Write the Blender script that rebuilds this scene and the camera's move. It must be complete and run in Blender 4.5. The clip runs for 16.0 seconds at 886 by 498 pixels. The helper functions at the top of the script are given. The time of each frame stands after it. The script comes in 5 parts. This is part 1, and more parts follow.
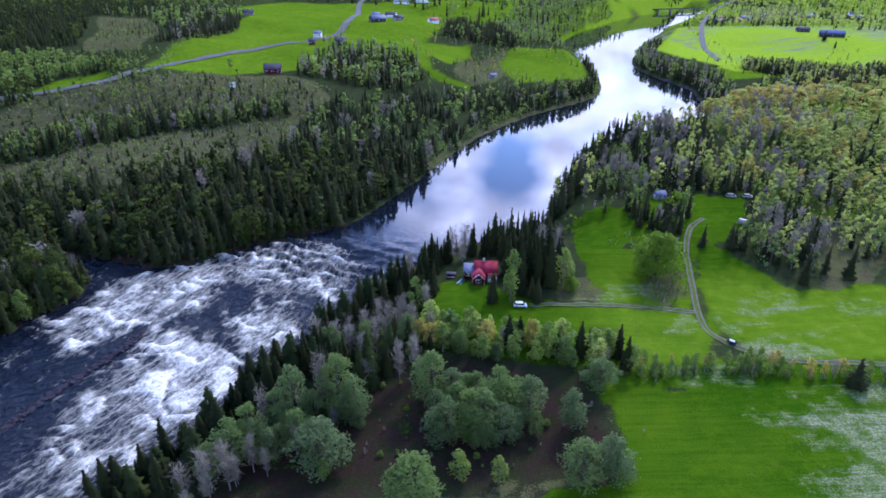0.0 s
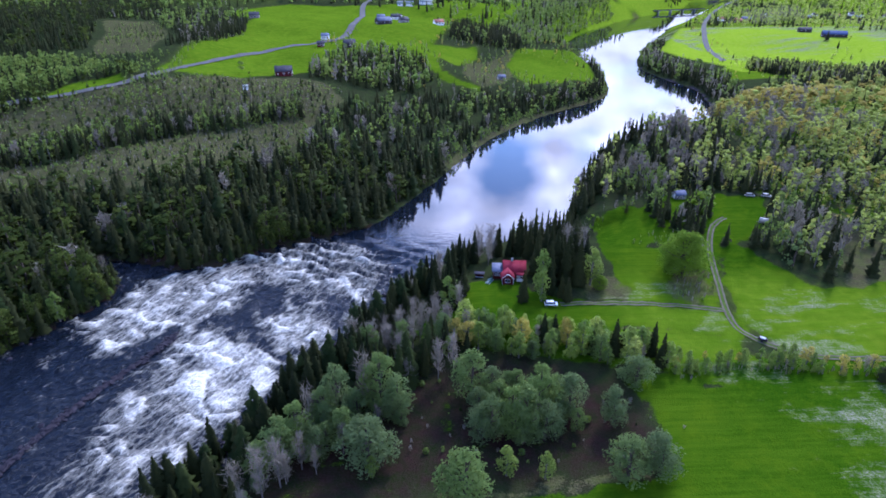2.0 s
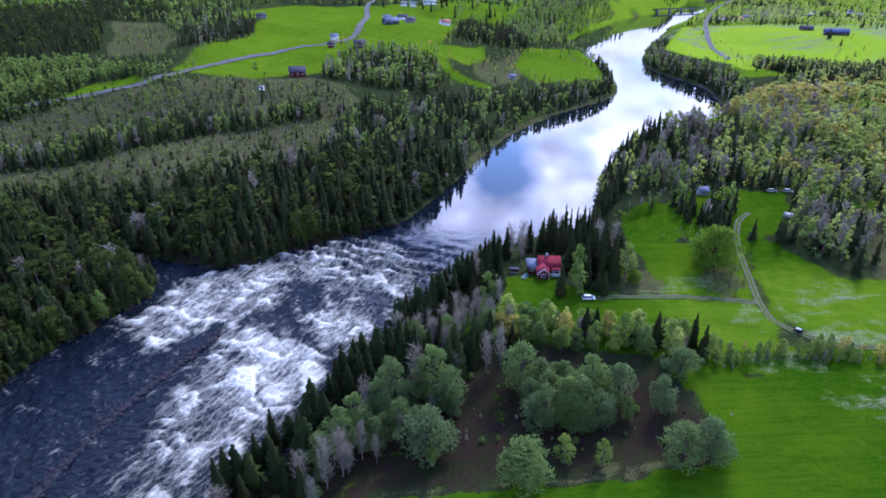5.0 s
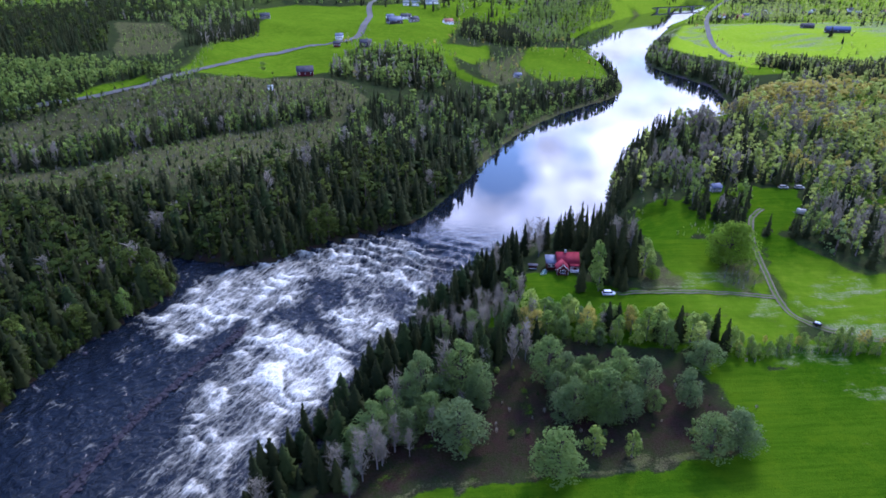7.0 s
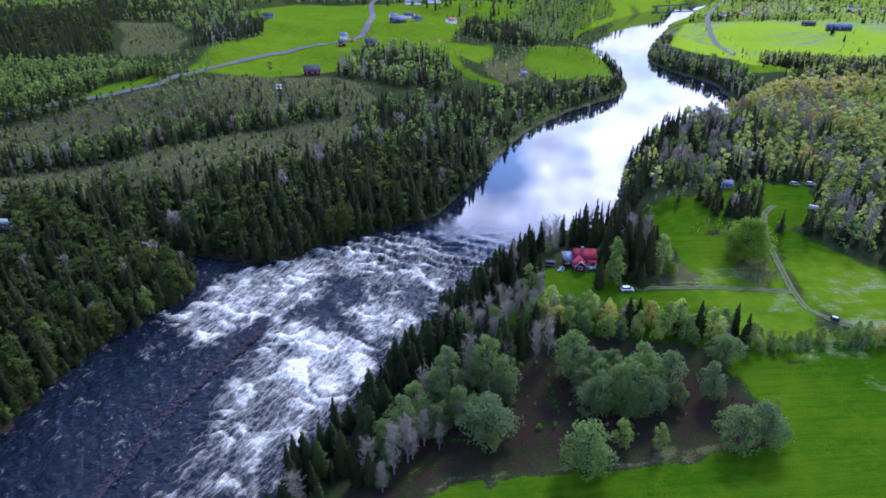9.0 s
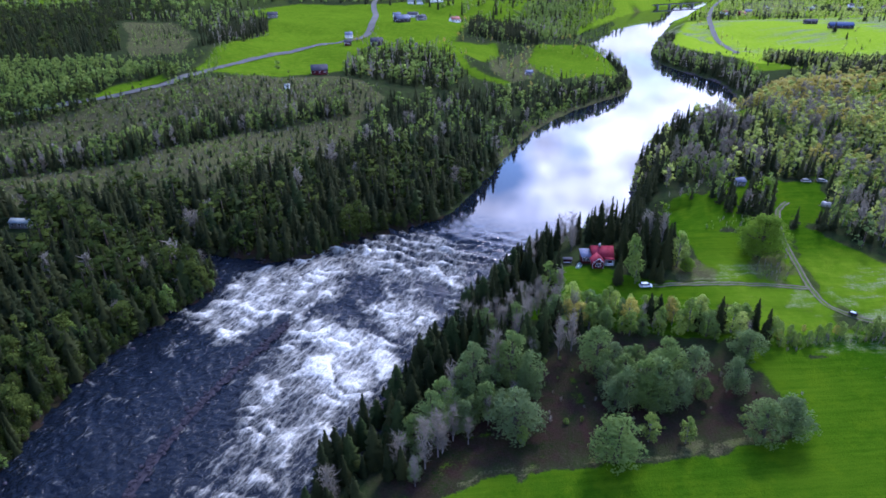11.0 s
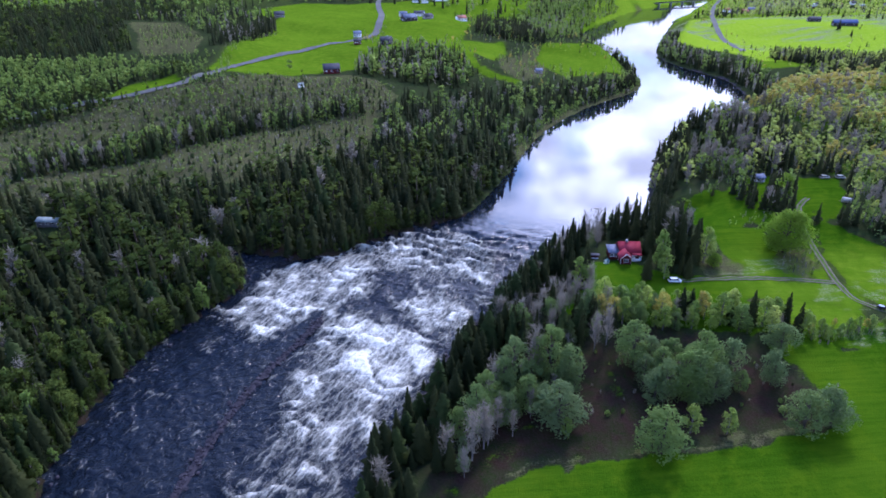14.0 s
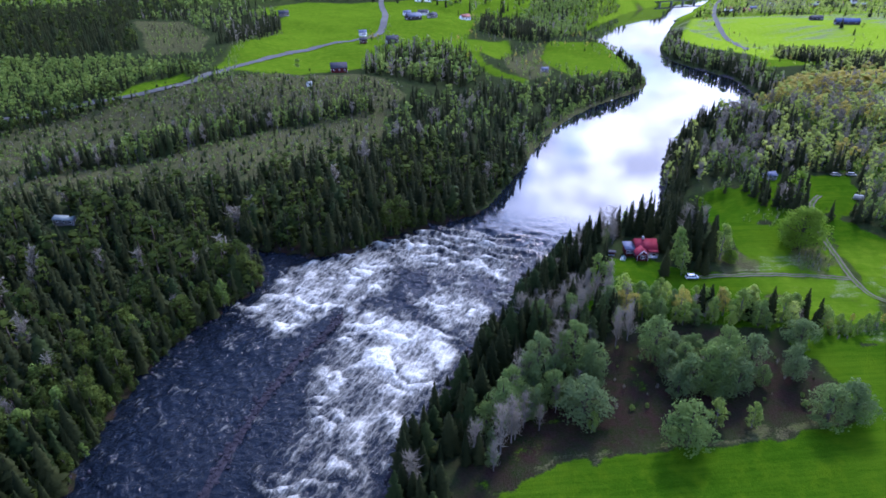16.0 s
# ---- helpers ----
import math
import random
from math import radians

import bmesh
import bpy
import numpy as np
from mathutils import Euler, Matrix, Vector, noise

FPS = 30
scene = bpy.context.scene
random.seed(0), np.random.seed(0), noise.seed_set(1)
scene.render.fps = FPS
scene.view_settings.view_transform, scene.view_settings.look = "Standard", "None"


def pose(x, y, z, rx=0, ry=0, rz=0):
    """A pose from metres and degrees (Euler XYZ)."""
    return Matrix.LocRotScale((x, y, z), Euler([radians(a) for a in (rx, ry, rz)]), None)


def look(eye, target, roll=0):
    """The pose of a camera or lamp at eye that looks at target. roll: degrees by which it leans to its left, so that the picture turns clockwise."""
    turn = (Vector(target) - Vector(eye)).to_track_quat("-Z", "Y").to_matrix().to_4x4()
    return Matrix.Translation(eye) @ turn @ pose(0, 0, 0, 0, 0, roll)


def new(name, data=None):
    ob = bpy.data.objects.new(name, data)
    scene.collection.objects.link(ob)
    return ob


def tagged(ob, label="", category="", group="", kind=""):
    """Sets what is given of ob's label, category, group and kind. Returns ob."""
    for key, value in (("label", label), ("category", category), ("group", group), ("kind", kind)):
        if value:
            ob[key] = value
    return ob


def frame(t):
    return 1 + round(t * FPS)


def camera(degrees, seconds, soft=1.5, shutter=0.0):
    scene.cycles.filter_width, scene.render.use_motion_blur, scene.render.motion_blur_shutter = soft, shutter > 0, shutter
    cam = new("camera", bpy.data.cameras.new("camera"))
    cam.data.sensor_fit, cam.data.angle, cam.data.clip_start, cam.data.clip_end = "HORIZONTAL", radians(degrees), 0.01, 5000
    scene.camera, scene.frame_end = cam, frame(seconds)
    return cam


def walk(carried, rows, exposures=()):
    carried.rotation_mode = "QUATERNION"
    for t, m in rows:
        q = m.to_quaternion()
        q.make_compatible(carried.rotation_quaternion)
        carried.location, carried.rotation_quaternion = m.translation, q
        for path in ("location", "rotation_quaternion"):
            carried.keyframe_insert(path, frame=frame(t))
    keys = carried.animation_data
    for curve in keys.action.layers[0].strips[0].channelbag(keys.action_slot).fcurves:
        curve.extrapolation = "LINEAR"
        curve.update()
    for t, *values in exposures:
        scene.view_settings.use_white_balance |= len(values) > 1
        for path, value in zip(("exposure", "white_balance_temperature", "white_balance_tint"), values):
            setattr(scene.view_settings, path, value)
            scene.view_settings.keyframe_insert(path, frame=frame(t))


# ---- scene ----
cam = camera(73.7, 16.0, soft=1.7)
EXPOSURE, KELVIN, TINT = 0.10, 5520.0, 27.0
# seconds, place in metres, yaw, pitch, roll in degrees
PATH = [
    (0, -1.056, -0.134, 96.033, -2.300, -25.436, 0.218),
    (0.5, -3.669, -0.392, 96.165, -2.359, -25.389, 0.168),
    (1, -6.243, -0.728, 96.276, -2.420, -25.352, 0.119),
    (1.5, -8.763, -1.123, 96.369, -2.480, -25.323, 0.071),
    (2, -11.216, -1.562, 96.447, -2.540, -25.303, 0.023),
    (2.5, -13.594, -2.030, 96.511, -2.600, -25.289, -0.024),
    (3, -15.892, -2.515, 96.565, -2.658, -25.281, -0.071),
    (3.5, -18.107, -3.008, 96.609, -2.716, -25.278, -0.118),
    (4, -20.240, -3.499, 96.646, -2.772, -25.281, -0.165),
    (4.5, -22.293, -3.982, 96.678, -2.827, -25.287, -0.211),
    (5, -24.271, -4.451, 96.706, -2.879, -25.297, -0.258),
    (5.5, -26.179, -4.903, 96.731, -2.930, -25.309, -0.304),
    (6, -28.026, -5.334, 96.756, -2.979, -25.324, -0.350),
    (6.5, -29.819, -5.743, 96.781, -3.026, -25.341, -0.396),
    (7, -31.567, -6.129, 96.807, -3.070, -25.359, -0.441),
    (7.5, -33.281, -6.492, 96.836, -3.113, -25.379, -0.486),
    (8, -34.969, -6.833, 96.867, -3.153, -25.399, -0.530),
    (8.5, -36.643, -7.153, 96.902, -3.191, -25.419, -0.574),
    (9, -38.309, -7.455, 96.940, -3.228, -25.440, -0.617),
    (9.5, -39.978, -7.742, 96.981, -3.262, -25.460, -0.658),
    (10, -41.656, -8.015, 97.026, -3.295, -25.480, -0.699),
    (10.5, -43.349, -8.277, 97.075, -3.326, -25.500, -0.737),
    (11, -45.060, -8.532, 97.125, -3.355, -25.519, -0.775),
    (11.5, -46.792, -8.782, 97.177, -3.384, -25.538, -0.810),
    (12, -48.545, -9.030, 97.230, -3.412, -25.556, -0.842),
    (12.5, -50.316, -9.278, 97.282, -3.439, -25.574, -0.872),
    (13, -52.098, -9.527, 97.331, -3.466, -25.592, -0.899),
    (13.5, -53.882, -9.779, 97.376, -3.494, -25.609, -0.923),
    (14, -55.657, -10.033, 97.414, -3.521, -25.626, -0.943),
    (14.5, -57.405, -10.291, 97.444, -3.551, -25.644, -0.959),
    (15, -59.105, -10.549, 97.462, -3.581, -25.662, -0.971),
    (15.5, -60.733, -10.806, 97.465, -3.614, -25.680, -0.978),
    (16, -62.259, -11.058, 97.450, -3.649, -25.700, -0.979),
]
walk(cam, [(t, pose(x, y, z, 0, 0, yaw) @ pose(0, 0, 0, 90 + pitch, 0, 0) @ pose(0, 0, 0, 0, 0, roll)) for t, x, y, z, yaw, pitch, roll in PATH],
     exposures=[(0, EXPOSURE, KELVIN, TINT), (16, EXPOSURE, KELVIN, TINT)])

# ---- sky and sun ----
SUN_TURN, SUN_HIGH = 32.0, 42.0      # degrees to the right of +y, and above the horizon
GAPS = [(9.0, 17.5, 0.075, -0.22), (16.8, 16.2, 0.062, -0.21)]      # gaps in the clouds: the same two angles, reach, depth
CLEAR_SKY = (1.60, 2.25, 3.1, 1)
CLOUD_FAR, CLOUD_SUN = (18.5, 20.8, 25.2, 1), (70.0, 75.0, 91.0, 1)
sun_way = Vector((math.sin(radians(SUN_TURN)) * math.cos(radians(SUN_HIGH)), math.cos(radians(SUN_TURN)) * math.cos(radians(SUN_HIGH)), math.sin(radians(SUN_HIGH))))
world = bpy.data.worlds.new("world")
scene.world = world
world.use_nodes = True
wn, wl = world.node_tree.nodes, world.node_tree.links
wn.clear()
sky = wn.new("ShaderNodeTexSky")
sky.sky_type, sky.sun_disc = "NISHITA", False
sky.sun_elevation, sky.sun_rotation = radians(SUN_HIGH), radians(SUN_TURN)
way_in = wn.new("ShaderNodeTexCoord")
stretch = wn.new("ShaderNodeMapping")
stretch.inputs["Scale"].default_value = (1.0, 1.0, 2.2)
stretch.inputs["Location"].default_value = (0.35, 0.1, 0.0)
wl.new(way_in.outputs["Generated"], stretch.inputs["Vector"])
puff = wn.new("ShaderNodeTexNoise")
puff.inputs["Scale"].default_value, puff.inputs["Detail"].default_value, puff.inputs["Roughness"].default_value = 2.6, 6.0, 0.55
wl.new(stretch.outputs["Vector"], puff.inputs["Vector"])
unit = wn.new("ShaderNodeVectorMath")
unit.operation = "NORMALIZE"
wl.new(way_in.outputs["Generated"], unit.inputs[0])
density = puff.outputs["Fac"]
for turn, high, reach, deep in GAPS:      # blue gaps in the clouds, low over the river's upper reach
    hole = wn.new("ShaderNodeVectorMath")
    hole.operation = "DISTANCE"
    hole.inputs[1].default_value = (math.sin(radians(turn)) * math.cos(radians(high)), math.cos(radians(turn)) * math.cos(radians(high)), math.sin(radians(high)))
    wl.new(unit.outputs["Vector"], hole.inputs[0])
    open_sky = wn.new("ShaderNodeMapRange")
    for slot, v in (("From Min", 0.01), ("From Max", reach), ("To Min", deep), ("To Max", 0.0)):
        open_sky.inputs[slot].default_value = v
    wl.new(hole.outputs["Value"], open_sky.inputs["Value"])
    dense = wn.new("ShaderNodeMath")
    dense.operation = "ADD"
    wl.new(density, dense.inputs[0])
    wl.new(open_sky.outputs["Result"], dense.inputs[1])
    density = dense.outputs["Value"]
upright = wn.new("ShaderNodeSeparateXYZ")      # the cloud banks lie low, the sky opens higher up
wl.new(unit.outputs["Vector"], upright.inputs["Vector"])
thin = wn.new("ShaderNodeMapRange")
for slot, v in (("From Min", 0.29), ("From Max", 0.50), ("To Min", 0.0), ("To Max", 0.25)):
    thin.inputs[slot].default_value = v
wl.new(upright.outputs["Z"], thin.inputs["Value"])
banks = wn.new("ShaderNodeMath")
banks.operation = "SUBTRACT"
wl.new(density, banks.inputs[0])
wl.new(thin.outputs["Result"], banks.inputs[1])
cover = wn.new("ShaderNodeMapRange")
cover.inputs["From Min"].default_value, cover.inputs["From Max"].default_value = 0.30, 0.48
wl.new(banks.outputs["Value"], cover.inputs["Value"])
toward = wn.new("ShaderNodeVectorMath")
toward.operation = "DOT_PRODUCT"
toward.inputs[1].default_value = sun_way
wl.new(unit.outputs["Vector"], toward.inputs[0])
near_sun = wn.new("ShaderNodeMath")
near_sun.operation, near_sun.use_clamp = "MAXIMUM", True
wl.new(toward.outputs["Value"], near_sun.inputs[0])
lobe = wn.new("ShaderNodeMath")
lobe.operation = "POWER"
lobe.inputs[1].default_value = 7.0
wl.new(near_sun.outputs["Value"], lobe.inputs[0])
lit_cloud = wn.new("ShaderNodeMixRGB")      # clouds glow round the sun
lit_cloud.inputs["Color1"].default_value, lit_cloud.inputs["Color2"].default_value = CLOUD_FAR, CLOUD_SUN
wl.new(lobe.outputs["Value"], lit_cloud.inputs["Fac"])
folds = wn.new("ShaderNodeTexNoise")      # darker and brighter folds in the clouds
folds.inputs["Scale"].default_value, folds.inputs["Detail"].default_value = 8.0, 6.0
wl.new(stretch.outputs["Vector"], folds.inputs["Vector"])
depth = wn.new("ShaderNodeMapRange")
for slot, v in (("From Min", 0.38), ("From Max", 0.62), ("To Min", 0.52), ("To Max", 1.2)):
    depth.inputs[slot].default_value = v
wl.new(folds.outputs["Fac"], depth.inputs["Value"])
higher = wn.new("ShaderNodeMapRange")      # the cloud banks are dimmer towards the horizon
for slot, v in (("From Min", 0.08), ("From Max", 0.40), ("To Min", 0.46), ("To Max", 1.4)):
    higher.inputs[slot].default_value = v
wl.new(upright.outputs["Z"], higher.inputs["Value"])
bright = wn.new("ShaderNodeMath")
bright.operation = "MULTIPLY"
wl.new(depth.outputs["Result"], bright.inputs[0])
wl.new(higher.outputs["Result"], bright.inputs[1])
folded = wn.new("ShaderNodeVectorMath")
folded.operation = "SCALE"
wl.new(lit_cloud.outputs["Color"], folded.inputs[0])
wl.new(bright.outputs["Value"], folded.inputs["Scale"])
cloud = wn.new("ShaderNodeMixRGB")
wl.new(cover.outputs["Result"], cloud.inputs["Fac"])
clear = wn.new("ShaderNodeMixRGB")
clear.blend_type = "MULTIPLY"
clear.inputs["Fac"].default_value, clear.inputs["Color2"].default_value = 1.0, CLEAR_SKY
wl.new(sky.outputs["Color"], clear.inputs["Color1"])
wl.new(clear.outputs["Color"], cloud.inputs["Color1"])
wl.new(folded.outputs["Vector"], cloud.inputs["Color2"])
shine = wn.new("ShaderNodeBackground")
shine.inputs["Strength"].default_value = 0.125
wl.new(cloud.outputs["Color"], shine.inputs["Color"])
out = wn.new("ShaderNodeOutputWorld")
wl.new(shine.outputs["Background"], out.inputs["Surface"])
sun = new("sun", bpy.data.lights.new("sun", "SUN"))
sun.data.energy, sun.data.angle, sun.data.color = 3.7, radians(11.0), (1.0, 0.95, 0.87)
sun.matrix_world = look(sun_way * 900, (0, 0, 0))

# ---- materials ----
def material(name):
    m = bpy.data.materials.new(name)
    m.use_nodes = True
    n, l = m.node_tree.nodes, m.node_tree.links
    return m, n, l, n["Principled BSDF"]


def noise_node(n, l, scale, detail=3.0, rough=0.55, vector=None):
    k = n.new("ShaderNodeTexNoise")
    k.inputs["Scale"].default_value, k.inputs["Detail"].default_value, k.inputs["Roughness"].default_value = scale, detail, rough
    if vector is not None:
        l.new(vector, k.inputs["Vector"])
    return k


def spread(n, l, value, a, b, lo=0.0, hi=1.0):
    k = n.new("ShaderNodeMapRange")
    k.inputs["From Min"].default_value, k.inputs["From Max"].default_value = a, b
    k.inputs["To Min"].default_value, k.inputs["To Max"].default_value = lo, hi
    l.new(value, k.inputs["Value"])
    return k.outputs["Result"]


def mixed(n, l, fac, a, b, how="MIX"):
    k = n.new("ShaderNodeMixRGB")
    k.blend_type = how
    for slot, v in (("Fac", fac), ("Color1", a), ("Color2", b)):
        if isinstance(v, (int, float)):
            k.inputs[slot].default_value = v
        elif isinstance(v, tuple):
            k.inputs[slot].default_value = (*v, 1)
        else:
            l.new(v, k.inputs[slot])
    return k.outputs["Color"]


def maths(n, l, how, a, b):
    k = n.new("ShaderNodeMath")
    k.operation, k.use_clamp = how, False
    for slot, v in enumerate((a, b)):
        if isinstance(v, (int, float)):
            k.inputs[slot].default_value = v
        else:
            l.new(v, k.inputs[slot])
    return k.outputs["Value"]


def place(n):
    return n.new("ShaderNodeTexCoord").outputs["Object"]


def bump(n, l, bsdf, value, strength, distance):
    k = n.new("ShaderNodeBump")
    k.inputs["Strength"].default_value, k.inputs["Distance"].default_value = strength, distance
    l.new(value, k.inputs["Height"])
    l.new(k.outputs["Normal"], bsdf.inputs["Normal"])


def plain(name, a, b, scale, rough=0.8, metal=0.0, relief=0.0, relief_scale=None):
    """A surface that wanders between two colours at two scales."""
    m, n, l, p = material(name)
    v = place(n)
    big, fine = noise_node(n, l, scale, 3, 0.6, v), noise_node(n, l, scale * 9, 2, 0.6, v)
    f = maths(n, l, "ADD", maths(n, l, "MULTIPLY", big.outputs["Fac"], 0.65), maths(n, l, "MULTIPLY", fine.outputs["Fac"], 0.35))
    l.new(mixed(n, l, spread(n, l, f, 0.35, 0.65), a, b), p.inputs["Base Color"])
    p.inputs["Roughness"].default_value, p.inputs["Metallic"].default_value = rough, metal
    p.inputs["Specular IOR Level"].default_value = 0.5 if rough < 0.7 else 0.08
    if relief:
        bump(n, l, p, noise_node(n, l, relief_scale or scale * 9, 4, 0.6, v).outputs["Fac"], 0.7, relief)
    return m


def leaf(name, a, b, joined=False, through_light=0.35):
    """Leaves or needles: hue by tree and by twig, some light let through."""
    m, n, l, p = material(name)
    if joined:
        k = n.new("ShaderNodeAttribute")
        k.attribute_name = "tint"
        tree = k.outputs["Fac"]
    else:
        tree = n.new("ShaderNodeObjectInfo").outputs["Random"]
    twig = n.new("ShaderNodeNewGeometry").outputs["Random Per Island"]
    f = maths(n, l, "ADD", maths(n, l, "MULTIPLY", tree, 0.75), maths(n, l, "MULTIPLY", twig, 0.25))
    col = mixed(n, l, f, a, b)
    l.new(col, p.inputs["Base Color"])
    p.inputs["Roughness"].default_value = 0.75
    p.inputs["Specular IOR Level"].default_value = 0.03
    lit = n.new("ShaderNodeBsdfTranslucent")
    l.new(col, lit.inputs["Color"])
    both = n.new("ShaderNodeMixShader")
    both.inputs["Fac"].default_value = through_light
    l.new(p.outputs["BSDF"], both.inputs[1])
    l.new(lit.outputs["BSDF"], both.inputs[2])
    l.new(both.outputs["Shader"], n["Material Output"].inputs["Surface"])
    return m


def ground_material():
    m, n, l, p = material("land")
    v = place(n)
    at = n.new("ShaderNodeAttribute")
    at.attribute_name = "cover"
    part3 = n.new("ShaderNodeSeparateColor")
    l.new(at.outputs["Color"], part3.inputs["Color"])
    big, mid, fine = noise_node(n, l, 0.03, 4, 0.6, v), noise_node(n, l, 0.25, 4, 0.6, v), noise_node(n, l, 2.0, 4, 0.7, v)
    lines = n.new("ShaderNodeMapping")
    lines.inputs["Rotation"].default_value, lines.inputs["Scale"].default_value = (0, 0, radians(14)), (0.05, 0.9, 1)
    l.new(v, lines.inputs["Vector"])
    mown = noise_node(n, l, 1.0, 3, 0.6, lines.outputs["Vector"])
    floor_ = mixed(n, l, spread(n, l, mid.outputs["Fac"], 0.35, 0.65), (0.019, 0.024, 0.010), (0.028, 0.050, 0.011))
    floor_ = mixed(n, l, spread(n, l, fine.outputs["Fac"], 0.4, 0.7), floor_, (0.038, 0.040, 0.020))
    litter = n.new("ShaderNodeAttribute")
    litter.attribute_name = "brown"
    mould = mixed(n, l, spread(n, l, mid.outputs["Fac"], 0.35, 0.65), (0.026, 0.014, 0.011), (0.009, 0.022, 0.004))
    mould = mixed(n, l, spread(n, l, fine.outputs["Fac"], 0.4, 0.7), mould, (0.038, 0.024, 0.020))
    floor_ = mixed(n, l, litter.outputs["Fac"], floor_, mould)
    grass = mixed(n, l, spread(n, l, big.outputs["Fac"], 0.35, 0.65), (0.022, 0.066, 0.002), (0.058, 0.112, 0.004))
    grass = mixed(n, l, spread(n, l, mown.outputs["Fac"], 0.35, 0.7, 0, 0.6), grass, (0.012, 0.048, 0.001))
    grass = mixed(n, l, spread(n, l, mid.outputs["Fac"], 0.48, 0.72, 0, 0.55), grass, (0.068, 0.116, 0.003))
    grass = mixed(n, l, spread(n, l, fine.outputs["Fac"], 0.45, 0.8, 0, 0.6), grass, (0.050, 0.10, 0.003))
    dry = mixed(n, l, spread(n, l, mid.outputs["Fac"], 0.35, 0.65), (0.046, 0.040, 0.022), (0.058, 0.078, 0.016))
    dry = mixed(n, l, spread(n, l, fine.outputs["Fac"], 0.4, 0.7), dry, (0.098, 0.088, 0.044))
    pale = mixed(n, l, spread(n, l, fine.outputs["Fac"], 0.4, 0.65), (0.08, 0.135, 0.01), (0.29, 0.265, 0.215))
    wob = maths(n, l, "ADD", maths(n, l, "MULTIPLY", maths(n, l, "SUBTRACT", mid.outputs["Fac"], 0.5), 0.7), maths(n, l, "MULTIPLY", maths(n, l, "SUBTRACT", fine.outputs["Fac"], 0.5), 0.5))
    def zone(k):
        return spread(n, l, maths(n, l, "ADD", part3.outputs[k], wob), 0.42, 0.58)
    col = mixed(n, l, zone(1), floor_, dry)
    col = mixed(n, l, zone(0), col, grass)
    # sunshine on the fields, put into the grass as a brighter colour
    sunlit_at = n.new("ShaderNodeAttribute")
    sunlit_at.attribute_name = "sunlit"
    young = mixed(n, l, spread(n, l, mid.outputs["Fac"], 0.35, 0.65), (0.16, 0.27, 0.010), (0.23, 0.32, 0.022))
    col = mixed(n, l, sunlit_at.outputs["Fac"], col, young)
    worn = maths(n, l, "ADD", part3.outputs[2], maths(n, l, "MULTIPLY", maths(n, l, "SUBTRACT", maths(n, l, "ADD", maths(n, l, "MULTIPLY", mown.outputs["Fac"], 0.45), maths(n, l, "MULTIPLY", mid.outputs["Fac"], 0.55)), 0.5), 2.0))
    col = mixed(n, l, spread(n, l, worn, 0.5, 1.0, 0, 0.85), col, pale)
    st = n.new("ShaderNodeAttribute")
    st.attribute_name = "stone"
    cob = n.new("ShaderNodeTexVoronoi")
    cob.inputs["Scale"].default_value = 1.1
    l.new(v, cob.inputs["Vector"])
    rocks = mixed(n, l, spread(n, l, cob.outputs["Distance"], 0.1, 0.7), (0.085, 0.078, 0.085), (0.022, 0.019, 0.019))
    col = mixed(n, l, spread(n, l, maths(n, l, "ADD", st.outputs["Fac"], wob), 0.4, 0.6), col, rocks)
    l.new(col, p.inputs["Base Color"])
    p.inputs["Roughness"].default_value = 0.95
    p.inputs["Specular IOR Level"].default_value = 0.0
    bump(n, l, p, fine.outputs["Fac"], 0.8, 0.35)
    return m


